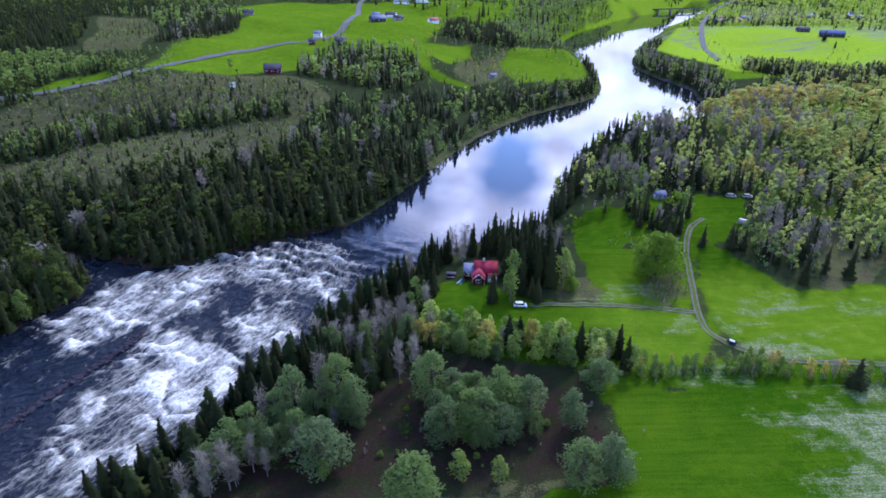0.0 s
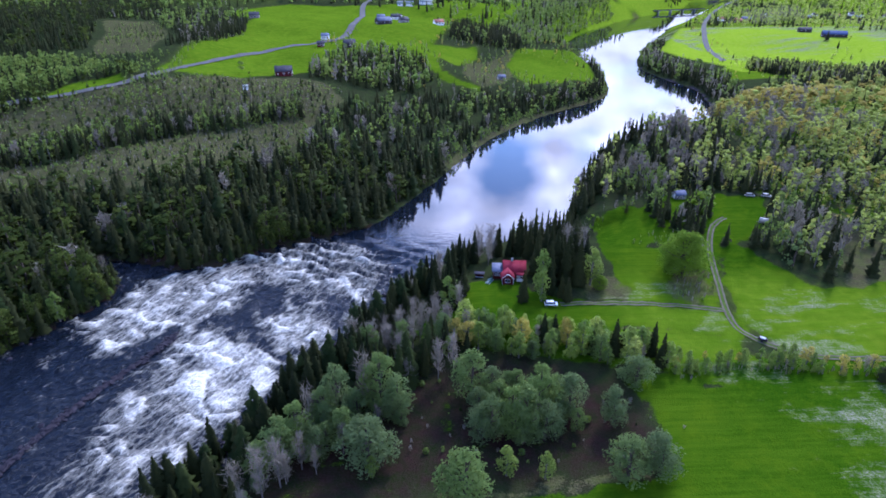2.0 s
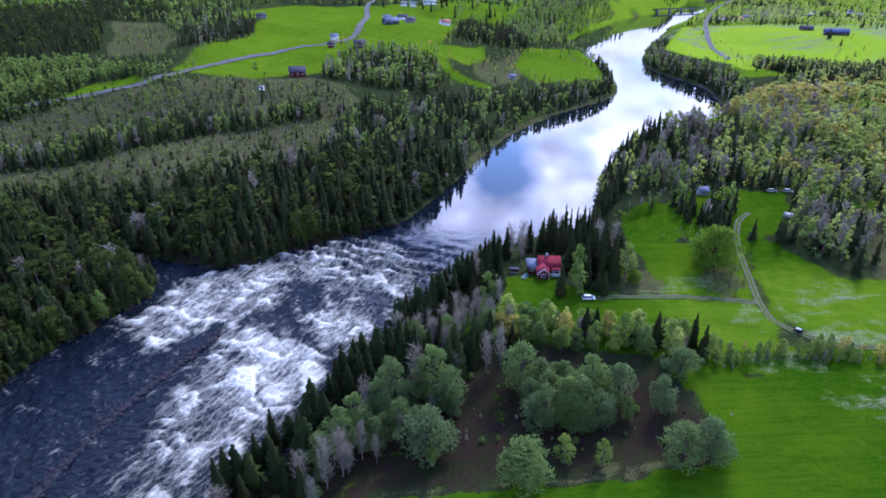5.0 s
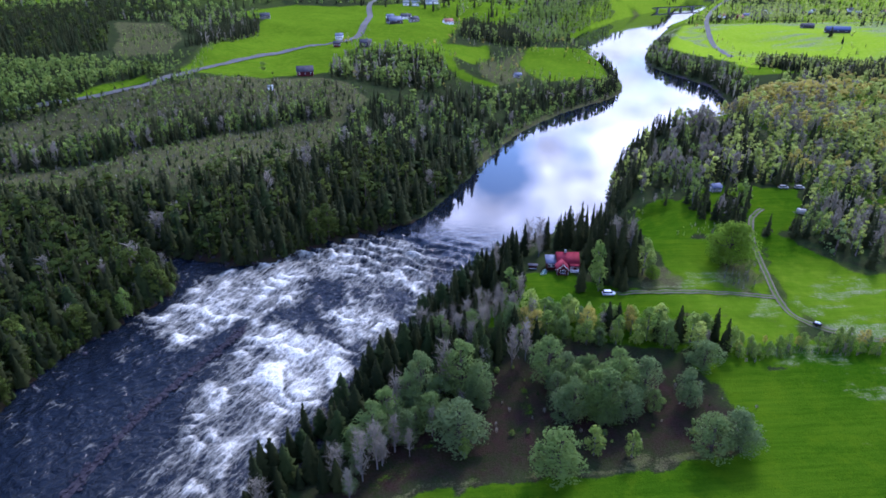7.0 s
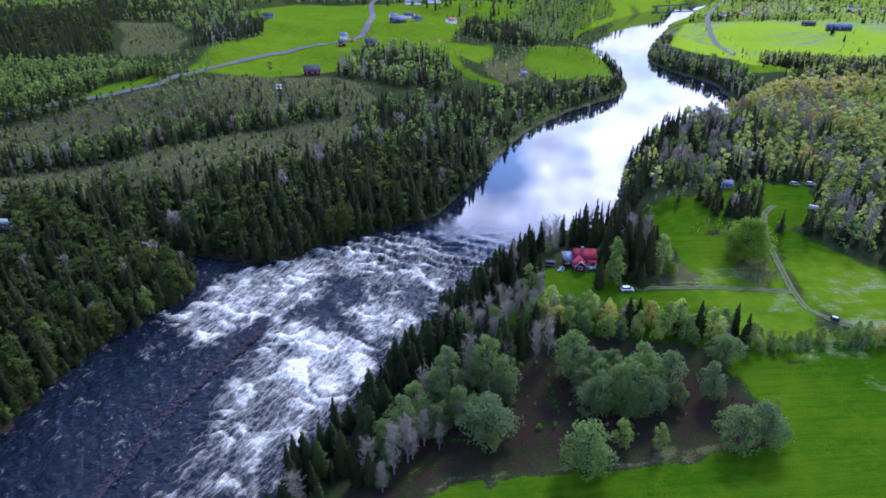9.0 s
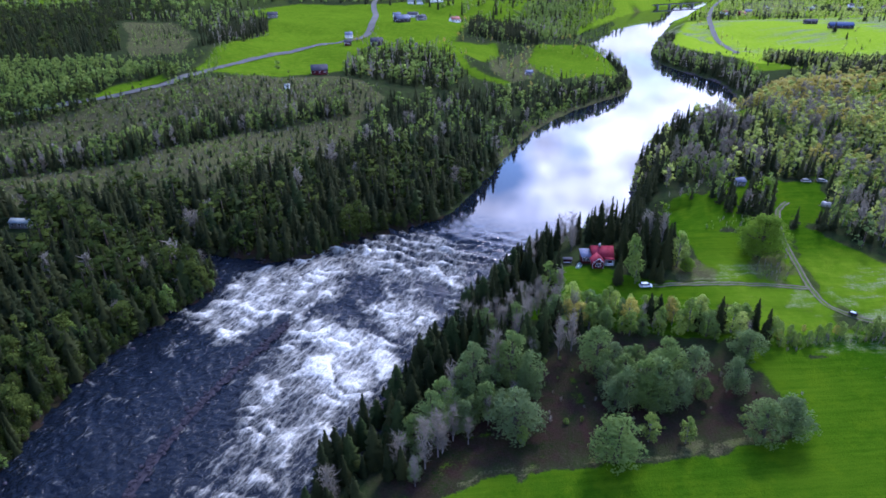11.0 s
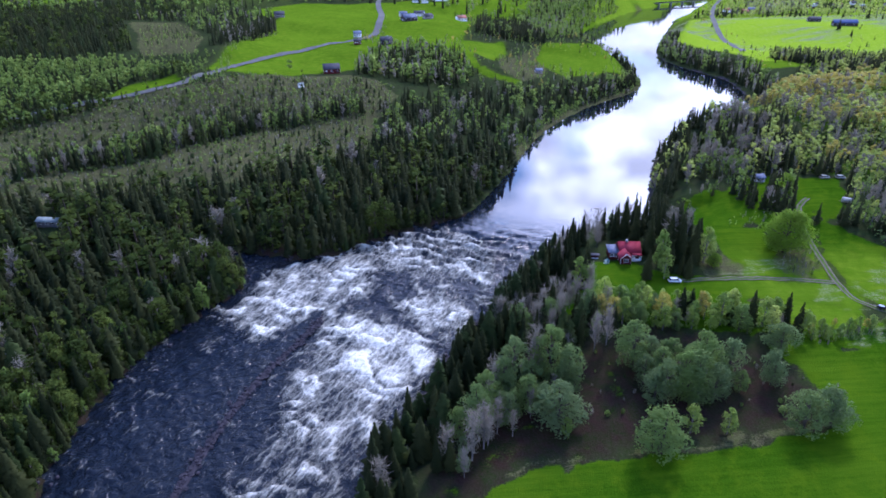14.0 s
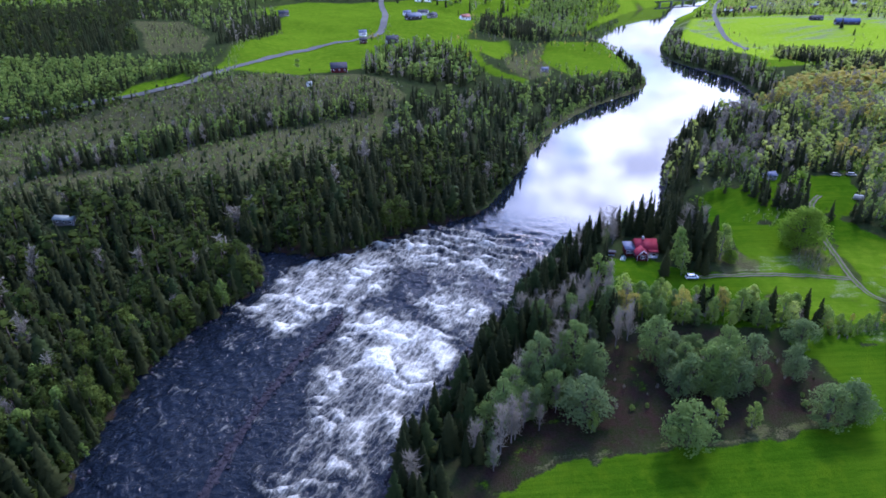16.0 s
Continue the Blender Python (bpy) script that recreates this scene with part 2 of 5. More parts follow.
def water_material():
    m, n, l, p = material("river_water")
    v = place(n)
    at = n.new("ShaderNodeAttribute")
    at.attribute_name = "foam"
    flow = n.new("ShaderNodeMapping")
    flow.vector_type = "TEXTURE"
    flow.inputs["Rotation"].default_value, flow.inputs["Scale"].default_value = (0, 0, radians(-31)), (1.0, 3.2, 1.0)
    l.new(v, flow.inputs["Vector"])
    way = flow.outputs["Vector"]
    # broad tongues, finer shreds, and the lacework that foam breaks up into
    tongues = noise_node(n, l, 0.20, 5, 0.60, way)
    tongues.inputs["Distortion"].default_value = 0.9
    shreds = noise_node(n, l, 1.0, 5, 0.62, way)
    shreds.inputs["Distortion"].default_value = 0.8
    drift = noise_node(n, l, 0.5, 3, 0.6, way)
    bent = n.new("ShaderNodeVectorMath")
    bent.operation = "MULTIPLY_ADD"
    bent.inputs[1].default_value = (1.8, 1.8, 1.8)
    l.new(drift.outputs["Color"], bent.inputs[0])
    l.new(way, bent.inputs[2])
    webs = []
    for scale, edge in ((0.42, 0.20), (1.15, 0.24)):
        web = n.new("ShaderNodeTexVoronoi")
        web.feature = "DISTANCE_TO_EDGE"
        web.inputs["Scale"].default_value = scale
        l.new(bent.outputs["Vector"], web.inputs["Vector"])
        webs.append(spread(n, l, web.outputs["Distance"], 0.0, edge, 1.0, 0.0))
    f = maths(n, l, "ADD", at.outputs["Fac"], maths(n, l, "MULTIPLY", maths(n, l, "SUBTRACT", tongues.outputs["Fac"], 0.5), 0.85))
    f = maths(n, l, "ADD", f, maths(n, l, "MULTIPLY", maths(n, l, "SUBTRACT", shreds.outputs["Fac"], 0.5), 0.86))
    f = maths(n, l, "ADD", f, maths(n, l, "MULTIPLY", maths(n, l, "SUBTRACT", webs[0], 0.35), 0.26))
    f = maths(n, l, "ADD", f, maths(n, l, "MULTIPLY", maths(n, l, "SUBTRACT", webs[1], 0.35), 0.20))
    thin, thick = spread(n, l, f, 0.34, 0.72), spread(n, l, f, 0.70, 1.30)
    col = mixed(n, l, thin, (0.005, 0.008, 0.013), (0.182, 0.178, 0.146))
    l.new(mixed(n, l, thick, col, (0.66, 0.635, 0.53)), p.inputs["Base Color"])
    p.inputs["IOR"].default_value = 1.33
    chop = noise_node(n, l, 0.52, 4, 0.55, v)
    chop.inputs["Distortion"].default_value = 0.6
    rough = n.new("ShaderNodeAttribute")
    rough.attribute_name = "rough"
    l.new(spread(n, l, rough.outputs["Fac"], 0.0, 1.0, 0.42, 0.20), p.inputs["Specular IOR Level"])
    matt = maths(n, l, "ADD", spread(n, l, rough.outputs["Fac"], 0.0, 1.0, 0.03, 0.10), maths(n, l, "MULTIPLY", thin, 0.5))
    l.new(matt, p.inputs["Roughness"])
    relief = maths(n, l, "ADD", chop.outputs["Fac"], maths(n, l, "MULTIPLY", maths(n, l, "MULTIPLY", f, thin), 0.45))
    bump(n, l, p, maths(n, l, "MULTIPLY", relief, rough.outputs["Fac"]), 1.0, 1.0)
    return m


LAND, WATER = ground_material(), water_material()
BARK = plain("spruce_bark", (0.05, 0.04, 0.033), (0.10, 0.085, 0.07), 0.8, 0.9)
PALE_BARK = plain("grey_bark", (0.10, 0.093, 0.09), (0.22, 0.20, 0.19), 0.8, 0.85)
LEAVES = {      # two hues, and the share of light let through
    "spruce": ((0.016, 0.023, 0.009), (0.039, 0.046, 0.015), 0.25),
    "pine": ((0.020, 0.036, 0.012), (0.048, 0.066, 0.019), 0.3),
    "birch": ((0.140, 0.222, 0.048), (0.240, 0.318, 0.070), 0.6),
    # birch leaves lightened: sunlight on the hill and far woods put into the colour
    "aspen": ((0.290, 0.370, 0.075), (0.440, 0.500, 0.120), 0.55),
    # left-bank broad-leaved trees: dark green, with cloud shade put into the leaf colour
    "alder": ((0.026, 0.046, 0.011), (0.094, 0.126, 0.024), 0.5),
    "willow": ((0.130, 0.182, 0.078), (0.156, 0.235, 0.056), 0.55),
    "maple": ((0.130, 0.225, 0.020), (0.180, 0.280, 0.030), 0.6),
    "bare": ((0.165, 0.150, 0.120), (0.280, 0.255, 0.200), 0.4),
    "budding": ((0.320, 0.270, 0.065), (0.470, 0.410, 0.085), 0.5),
}
LEAF = {k: leaf(k + "_leaves", a, b, False, t) for k, (a, b, t) in LEAVES.items()}
LEAF_FAR = {k: leaf(k + "_leaves_joined", a, b, True, t) for k, (a, b, t) in LEAVES.items()}

# ---- lie of the land ----
# the river's two banks, from below the rapids up to the bridge
BANK_L = [(-160, -60), (-145, 40), (-139, 89), (-140, 110), (-136, 133), (-129, 150), (-120, 164), (-114, 176), (-118, 187), (-136, 199), (-120, 199),
          (-103, 193), (-88, 190), (-72, 200), (-51, 214), (-34, 222), (-21, 243), (-2, 283), (13, 318), (38, 368), (74, 417), (106, 450), (127, 469),
          (152, 505), (168, 562), (181, 633), (179, 727), (183, 814), (250, 998), (396, 1267), (560, 1496), (670, 1640), (900, 2100)]
BANK_R = [(-95, -60), (-82, 30), (-71, 79), (-67, 92), (-60, 103), (-54, 116), (-46, 128), (-36, 142), (-26, 158), (-14, 178), (5, 197), (24, 209), (44, 212),
          (52, 227), (61, 253), (84, 297), (118, 324), (166, 353), (204, 386), (218, 452), (236, 518), (231, 567), (230, 645), (254, 725), (302, 823),
          (419, 1060), (566, 1298), (690, 1499), (760, 1600), (1000, 2080)]
# heights of the land: x, y, z
HEIGHTS_L = [(-150, 150, -1), (-130, 215, 3), (-200, 180, 3), (-250, 100, 4), (-171, 238, 5), (-60, 240, 4), (-260, 260, 8), (-146, 285, 12), (-87, 290, 9),
             (20, 420, 8), (-109, 457, 25), (-187, 437, 31), (-230, 530, 42), (-66, 555, 35), (100, 560, 10), (-42, 718, 43), (-191, 742, 46), (120, 700, 20),
             (-420, 730, 44), (150, 850, 20), (0, 1000, 50), (-300, 1200, 75), (200, 1300, 34), (500, 1700, 30), (-600, 500, 40)]
HEIGHTS_R = [(15, 92, 0), (-30, 95, -1.5), (60, 95, 1), (120, 90, 1.5), (28, 150, 4.5), (16, 162, 5), (80, 140, 1.8), (95, 152, 2.5), (100, 168, 2.5), (60, 184, 6.5),
             (100, 198, 8.5), (97, 226, 10), (119, 223, 10), (75, 245, 8), (92, 268, 13), (108, 296, 16), (130, 325, 18), (160, 352, 17), (160, 300, 22),
             (200, 335, 26), (240, 345, 24), (200, 290, 20), (250, 290, 18), (310, 360, 16), (235, 420, 10), (280, 440, 9), (150, 245, 12), (165, 212, 5), (147, 179, 3),
             (220, 200, 6), (300, 450, 8), (336, 710, 5), (552, 818, 17), (400, 600, 7), (600, 1100, 14), (900, 1500, 30), (700, 500, 25)]


def smooth(a, b, v):
    k = np.clip((np.asarray(v, float) - a) / (b - a), 0, 1)
    return k * k * (3 - 2 * k)


def edge_distance(x, y, line):
    best = np.full(x.shape, 1e9)
    for (ax, ay), (bx, by) in zip(line, line[1:]):
        dx, dy = bx - ax, by - ay
        k = np.clip(((x - ax) * dx + (y - ay) * dy) / (dx * dx + dy * dy), 0, 1)
        best = np.minimum(best, np.hypot(x - ax - k * dx, y - ay - k * dy))
    return best


def inside(x, y, ring):
    odd = np.zeros(x.shape, bool)
    for (ax, ay), (bx, by) in zip(ring, ring[1:] + ring[:1]):
        if ay != by:
            odd ^= ((ay > y) != (by > y)) & (x < (bx - ax) * (y - ay) / (by - ay) + ax)
    return odd


def rounded(line, steps=4):
    """A smooth curve through the points of a line."""
    p = [np.array(q, float) for q in (line[0], *line, line[-1])]
    out = []
    for a, b, c, d in zip(p, p[1:], p[2:], p[3:]):
        for k in np.arange(steps) / steps:
            out.append(tuple(0.5 * (2 * b + (c - a) * k + (2 * a - 5 * b + 4 * c - d) * k**2 + (3 * b - a - 3 * c + d) * k**3)))
    return out + [tuple(line[-1])]


SHORE_L, SHORE_R = rounded(BANK_L, 3), rounded(BANK_R, 3)
RIVER = SHORE_L + SHORE_R[::-1]


def from_water(x, y):
    """Metres from the shore: land plus, water minus."""
    d = np.minimum(edge_distance(x, y, SHORE_L), edge_distance(x, y, SHORE_R))
    return np.where(inside(x, y, RIVER), -d, d)


def downstream(x, y):
    return (x + 40) * -0.51 + (y - 190) * -0.86


def water_level(x, y):
    return -4.5 * smooth(-5, 95, downstream(x, y))


def waves(x, y, scale, seed, octaves=3):
    """Cheap smooth noise, about -1 to 1."""
    r = np.random.RandomState(seed)
    out = np.zeros(np.shape(x))
    for o in range(octaves):
        for _ in range(4):
            a, p = r.uniform(0, 2 * math.pi, 2)
            f = 2 * math.pi / scale * 2**o * r.uniform(0.7, 1.3)
            out = out + np.sin((x * math.cos(a) + y * math.sin(a)) * f + p + 1.7 * np.sin((y * math.cos(a) - x * math.sin(a)) * f * 0.6 + 2 * p)) / 2**o / 4
    return out


def upland(x, y, spots):
    top, low = np.zeros(x.shape), np.zeros(x.shape)
    for px, py, pz in spots:
        w = ((x - px) ** 2 + (y - py) ** 2 + 20**2) ** -1.6
        top, low = top + w * pz, low + w
    return top / low


def height(x, y):
    x, y = np.asarray(x, float), np.asarray(y, float)
    s, lev = from_water(x, y), water_level(x, y)
    left = edge_distance(x, y, SHORE_L) < edge_distance(x, y, SHORE_R)
    base = np.where(left, upland(x, y, HEIGHTS_L), upland(x, y, HEIGHTS_R))
    far = smooth(900, 3500, np.hypot(x, y))
    base = base + far * (35 + 25 * waves(x, y, 1900, 5)) + 1.2 * waves(x, y, 70, 3) * smooth(20, 80, s) * smooth(150, 350, np.hypot(x, y))
    rough = 0.25 * waves(x, y, 9, 4, 2) * smooth(0, 8, s)
    land = lev + 0.25 + (base - lev - 0.25) * smooth(-2, np.where((y > 215) & ~left & (y < 420), 13, 34), s) + rough + 0.12 * np.minimum(s, 5)
    bed = lev - 0.3 - 0.12 * np.minimum(-s, 25)
    return np.where(s > 0, land, bed)

# ---- ground and river ----
def lines(*stretches):
    """Grid lines: stretches of (from, to, step)."""
    return np.unique(np.concatenate([np.arange(a, b, s) for a, b, s in stretches]).round(3))


def sheet(name, xs, ys, z_of, mat, layers, keep=None):
    """A ground-like sheet over a grid, with named layers of values on its points."""
    gx, gy = np.meshgrid(xs, ys)
    x, y = gx.ravel(), gy.ravel()
    n, w = len(x), len(xs)
    i = np.arange(n).reshape(len(ys), w)
    quads = np.stack([i[:-1, :-1], i[:-1, 1:], i[1:, 1:], i[1:, :-1]], -1).reshape(-1, 4)
    if keep is not None:
        good = keep(x, y)
        quads = quads[good[quads].any(1)]
        used = np.unique(quads)
        back = np.zeros(n, int)
        back[used] = np.arange(len(used))
        x, y, quads = x[used], y[used], back[quads]
    me = bpy.data.meshes.new(name)
    z = z_of(x, y)
    me.vertices.add(len(x))
    me.vertices.foreach_set("co", np.stack([x, y, z], -1).astype(np.float32).ravel())
    me.loops.add(quads.size)
    me.loops.foreach_set("vertex_index", quads.ravel().astype(np.int32))
    me.polygons.add(len(quads))
    me.polygons.foreach_set("loop_start", np.arange(0, quads.size, 4, dtype=np.int32))
    me.update(calc_edges=True)
    me.polygons.foreach_set("use_smooth", np.ones(len(quads), bool))
    for key, values in layers(x, y).items():
        if values.ndim == 2:
            me.attributes.new(key, "FLOAT_COLOR", "POINT").data.foreach_set("color", np.c_[values, np.ones(len(x))].astype(np.float32).ravel())
        else:
            me.attributes.new(key, "FLOAT", "POINT").data.foreach_set("value", values.astype(np.float32))
    me.materials.append(mat)
    return new(name, me)


GRASS = [
    [(-60, 60), (-46, 75), (-40, 79), (-30, 82), (-10, 83), (5, 83), (25, 85), (38, 86), (47, 92), (54, 103), (57, 111), (64, 114), (70, 117), (90, 114), (111, 110), (170, 104), (170, 20), (-40, 20)],
    [(99, 189), (105, 186), (113, 172), (116, 159), (127, 157), (141, 161), (175, 152), (210, 140), (200, 112), (118, 119), (96, 124), (84, 133), (84, 150), (91, 172)],
    [(54, 178), (66, 185), (75, 186), (74, 172), (82, 166), (92, 190), (84, 158), (80, 150), (52, 152), (52, 164)],
    [(116, 228), (134, 225), (122, 203), (108, 189), (102, 189), (106, 206)],
    [(-2, 161), (6, 168), (19, 166), (27, 157), (40, 150), (80, 149), (84, 140), (75, 134), (59, 132), (38, 134), (23, 141), (8, 146)],
    [(-198, 462), (-192, 512), (-178, 618), (-190, 714), (-298, 879), (-205, 986), (-100, 949), (-78, 673), (-97, 595), (-134, 548), (-169, 499)],
    [(-171, 452), (-133, 514), (-92, 565), (-78, 529), (-86, 502), (-101, 468), (-133, 444), (-157, 424)],
    [(-72, 624), (-68, 760), (-50, 900), (20, 850), (23, 695), (11, 646), (-25, 558), (-47, 527), (-70, 568)],
    [(2, 612), (53, 645), (48, 598), (24, 533), (1, 555)],
    [(12, 506), (38, 476), (38, 463), (25, 478), (5, 495)],
    [(96, 631), (138, 590), (140, 545), (128, 519), (102, 485), (77, 539), (78, 591)],
    [(369, 890), (386, 845), (352, 745), (318, 740), (310, 790)],
    [(420, 960), (600, 900), (640, 780), (540, 700), (462, 690), (440, 640), (388, 612), (362, 634), (358, 700), (390, 800)],
    [(560, 738), (660, 730), (640, 660), (540, 590), (462, 606), (450, 636)],
    [(-255, 372), (-225, 395), (-205, 412), (-212, 425), (-240, 410)],
]
# grass under and between trees
SHADY = [
    [(-2, 161), (10, 158), (60, 150), (84, 140), (75, 126), (56, 120), (30, 124), (8, 130), (-14, 140)],
    [(76, 200), (82, 222), (96, 232), (120, 230), (112, 205), (98, 190), (84, 158), (76, 166)],
    [(54, 112), (62, 115), (58, 121), (48, 119)],
    [(38, 87), (47, 90), (58, 104), (44, 100)],
    [(53, 188), (60, 213), (72, 222), (85, 215), (76, 191), (66, 185), (54, 178)],
    [(44, 97), (56, 103), (60, 113), (52, 121), (41, 117)],
    [(52, 113), (60, 124), (95, 125), (170, 114), (170, 103), (111, 108), (90, 112), (70, 115)],
    [(-200, 450), (-190, 720), (-300, 880), (-205, 990), (60, 930), (22, 700), (5, 610), (10, 500), (-60, 525), (-92, 470), (-157, 424)],
    [(240, 500), (300, 600), (290, 760), (400, 960), (640, 960), (760, 760), (640, 620), (430, 560)],
    [(78, 480), (150, 530), (170, 640), (100, 660), (76, 590)],
    [(40, 800), (170, 700), (190, 820), (255, 1000), (400, 1270), (250, 1350), (0, 1000)],
    [(230, 190), (300, 320), (420, 420), (560, 500), (640, 420), (420, 220), (330, 150)],
]
DRY = [
    [(-330, 250), (-235, 238), (-160, 248), (-117, 264), (-72, 292), (-74, 350), (-60, 400), (-75, 430), (-110, 440), (-150, 432), (-200, 402), (-260, 374), (-330, 345)],
    [(-258, 482), (-217, 488), (-225, 540), (-260, 640), (-310, 733), (-362, 724), (-320, 640)],
    [(34, 564), (89, 639), (83, 573), (60, 485), (40, 470), (28, 505)],
    [(125, 156), (134, 176), (142, 196), (156, 202), (170, 190), (150, 166), (141, 161)],
    [(70, 160), (80, 158), (86, 166), (80, 172), (72, 174)],
    [(64, 156), (74, 150), (83, 157), (87, 173), (80, 177), (70, 166)],
    [(46, 141), (60, 139), (74, 136.5), (74, 134), (60, 135.5), (46, 138)],
    [(40, 155), (54, 152), (58, 160), (50, 168), (42, 164)],
    [(-40, 79), (-30, 82), (5, 83), (25, 85), (38, 86), (43, 92), (34, 90.5), (22, 88.5), (4, 85.5), (-30, 84.5), (-38, 82)],
    [(119, 238), (150, 278), (150, 300), (136, 332), (152, 370), (190, 408), (240, 440), (285, 400), (300, 320), (235, 190), (172, 205), (137, 222)],
]

FAR_FIELD = [(378, 735), (418, 850), (492, 890), (540, 790), (520, 700), (424, 640)]      # its pale middle

GLADE = [(-60, 70), (-52, 86), (-22, 120), (10, 127), (36, 118), (41, 106), (40, 95), (34, 89), (20, 88), (-34, 84), (-46, 72)]

# rough grass with bare earth between
ROUGH = [
    [(41, 95), (54, 103), (58, 112), (50, 119), (38, 116)],
    [(119, 238), (150, 278), (150, 300), (136, 332), (152, 370), (190, 408), (240, 440), (285, 400), (420, 420), (420, 230), (300, 190), (235, 190), (172, 205), (137, 222)],
]


def cover_of(x, y):
    """Grass, dry ground and worn pale patches, each 0 to 1."""
    grass, dry = np.zeros(x.shape), np.zeros(x.shape)
    wx, wy = x + 1.5 * waves(x, y, 14, 8) + 0.8 * waves(x, y, 5, 18, 2), y + 1.5 * waves(x, y, 14, 9) + 0.5 * waves(x, y, 5, 19, 2)
    soft = 1.5 + np.hypot(x, y) * 0.005
    for rings, layer in ((GRASS + SHADY, grass), (DRY, dry)):
        for ring in rings:
            near = (x > min(p[0] for p in ring) - 20) & (x < max(p[0] for p in ring) + 20) & (y > min(p[1] for p in ring) - 20) & (y < max(p[1] for p in ring) + 20)
            px, py = wx[near], wy[near]
            d = edge_distance(px, py, ring + ring[:1]) * np.where(inside(px, py, ring), 1, -1)
            layer[near] = np.maximum(layer[near], smooth(-1, 1, d / soft[near]))
    grass = np.where((y > 128) & (y < 176) & (x > 36) & (x < 106), grass * (1 - 0.62 * dry), grass)
    dry = np.where((y < 96) & (x < 60), dry * 0.72, dry)
    s = from_water(x, y)
    stone = smooth(3.0, 0.5, s) * 0.8
    stone = np.where((x > -100) & (x < -40) & (y < 122) & (y > 20), smooth(9.0, 4.0, s), stone)
    left = edge_distance(x, y, SHORE_L) < edge_distance(x, y, SHORE_R)
    stone = np.where(left, stone * 0.2, stone)
    dry = np.maximum(dry, 0.8 * smooth(7, 3, s) * left * smooth(270, 320, y))
    glade = smooth(-5, 5, edge_distance(x, y, GLADE + GLADE[:1]) * np.where(inside(x, y, GLADE), 1, -1) + 3 * waves(x, y, 9, 17, 2))
    grass = np.maximum(grass, glade * smooth(-0.05, 0.5, waves(x, y, 19, 27, 2) - 0.35 * smooth(8, 30, x)) * 0.46)
    for ring in ROUGH:
        grass = np.maximum(grass, 0.52 * smooth(-2, 3, edge_distance(wx, wy, ring + ring[:1]) * np.where(inside(wx, wy, ring), 1, -1)))
    glade = np.maximum(glade, left * smooth(9, 4, s) * (y < 230))
    far = smooth(900, 1300, np.hypot(x, y)) * (waves(x, y, 300, 12) > np.where(x > 250, -0.35, 0.0))
    grass = np.maximum(grass, far)
    bald = smooth(0.1, 0.9, waves(x * 0.5, y * 1.3, 22, 21, 2) + 0.45) * 0.75
    pale = np.where((x > 52) & (y < 116), (0.42 + 0.55 * bald) * smooth(50, 92, x + 6 * waves(x, y, 23, 91, 2)), 0)
    pale = np.where((y > 116) & (y < 165) & (x > 40) & (x < 160), np.maximum(pale, bald * 0.8), pale)
    pale = np.where((x > 84) & (x < 114) & (y > 122) & (y < 152), np.maximum(pale, 0.25 + 0.75 * bald), pale)
    pale = np.where((x > 340) & (y > 560) & (y < 960), 1.1 * bald * smooth(0, 60, edge_distance(x, y, FAR_FIELD + FAR_FIELD[:1])) + 0.35, pale)
    # last layer: sunlight painted on far fields and mid meadow, fading where shade lies
    return {"cover": np.stack([grass, dry, pale * (grass > 0)], -1), "stone": stone, "brown": glade, "sunlit": np.where((x > 290) & (y > 550), grass * np.where(y < 980, 1, 0.6), 0.27 * grass * (y > 124) * smooth(38, 60, np.where(y < 300, x, 99)) * (1 - smooth(158, 178, y) * (y < 300)))}


GX = lines((-4500, -1200, 150), (-1200, -500, 30), (-500, -232, 5), (-232, 212, 2.7), (212, 420, 5), (420, 1200, 30), (1200, 4600, 150))
GY = lines((-1500, 0, 150), (0, 60, 15), (60, 262, 2.7), (262, 700, 4), (700, 1100, 12), (1100, 2400, 40), (2400, 4700, 150))
ground = tagged(sheet("ground", GX, GY, height, LAND, cover_of), "valley ground of green fields, dry grass and forest floor", "ground", kind="structure")


WEIR = [(-85, 151), (-90, 140), (-99, 123), (-104, 106), (-108, 87), (-111, 66)]      # a ridge of stones in the rapids
# white water: ring, how white
FOAM = [
    ([(-86, 152), (-72, 154), (-59, 143), (-46, 133), (-52, 123), (-62, 112), (-70, 118), (-80, 140)], 1.0),
    ([(-86, 146), (-66, 138), (-52, 126), (-58, 110), (-67, 98), (-80, 98), (-91, 117), (-88, 128)], 0.70),
    ([(-64, 104), (-70, 82), (-84, 20), (-96, 20), (-94, 85), (-92, 99), (-88, 116)], 0.52),
    ([(-104, 140), (-116, 160), (-108, 180), (-88, 194), (-72, 195), (-67, 172), (-76, 158), (-90, 152)], 0.78),
    ([(-62, 154), (-54, 166), (-32, 154), (-46, 134), (-56, 146)], 0.82),
    ([(-66, 203), (-36, 212), (-20, 186), (-30, 160), (-54, 166), (-58, 180)], 0.56),
    ([(-92, 190), (-66, 203), (-50, 196), (-56, 176), (-74, 178)], 0.70),
]


def breakers(x, y):
    """Standing waves across the stream: a steep white front that trails off downstream, 0 to 1."""
    k = downstream(x, y) / 8.5 + 1.0 * waves(x, y, 38, 71, 2) + 0.3 * waves(x, y, 11, 72, 2)
    k = k - np.floor(k)
    return smooth(0, 0.14, k) * (1 - k) ** 1.3 * 1.35 * smooth(-0.35, 0.45, waves(x, y, 21, 73, 2))


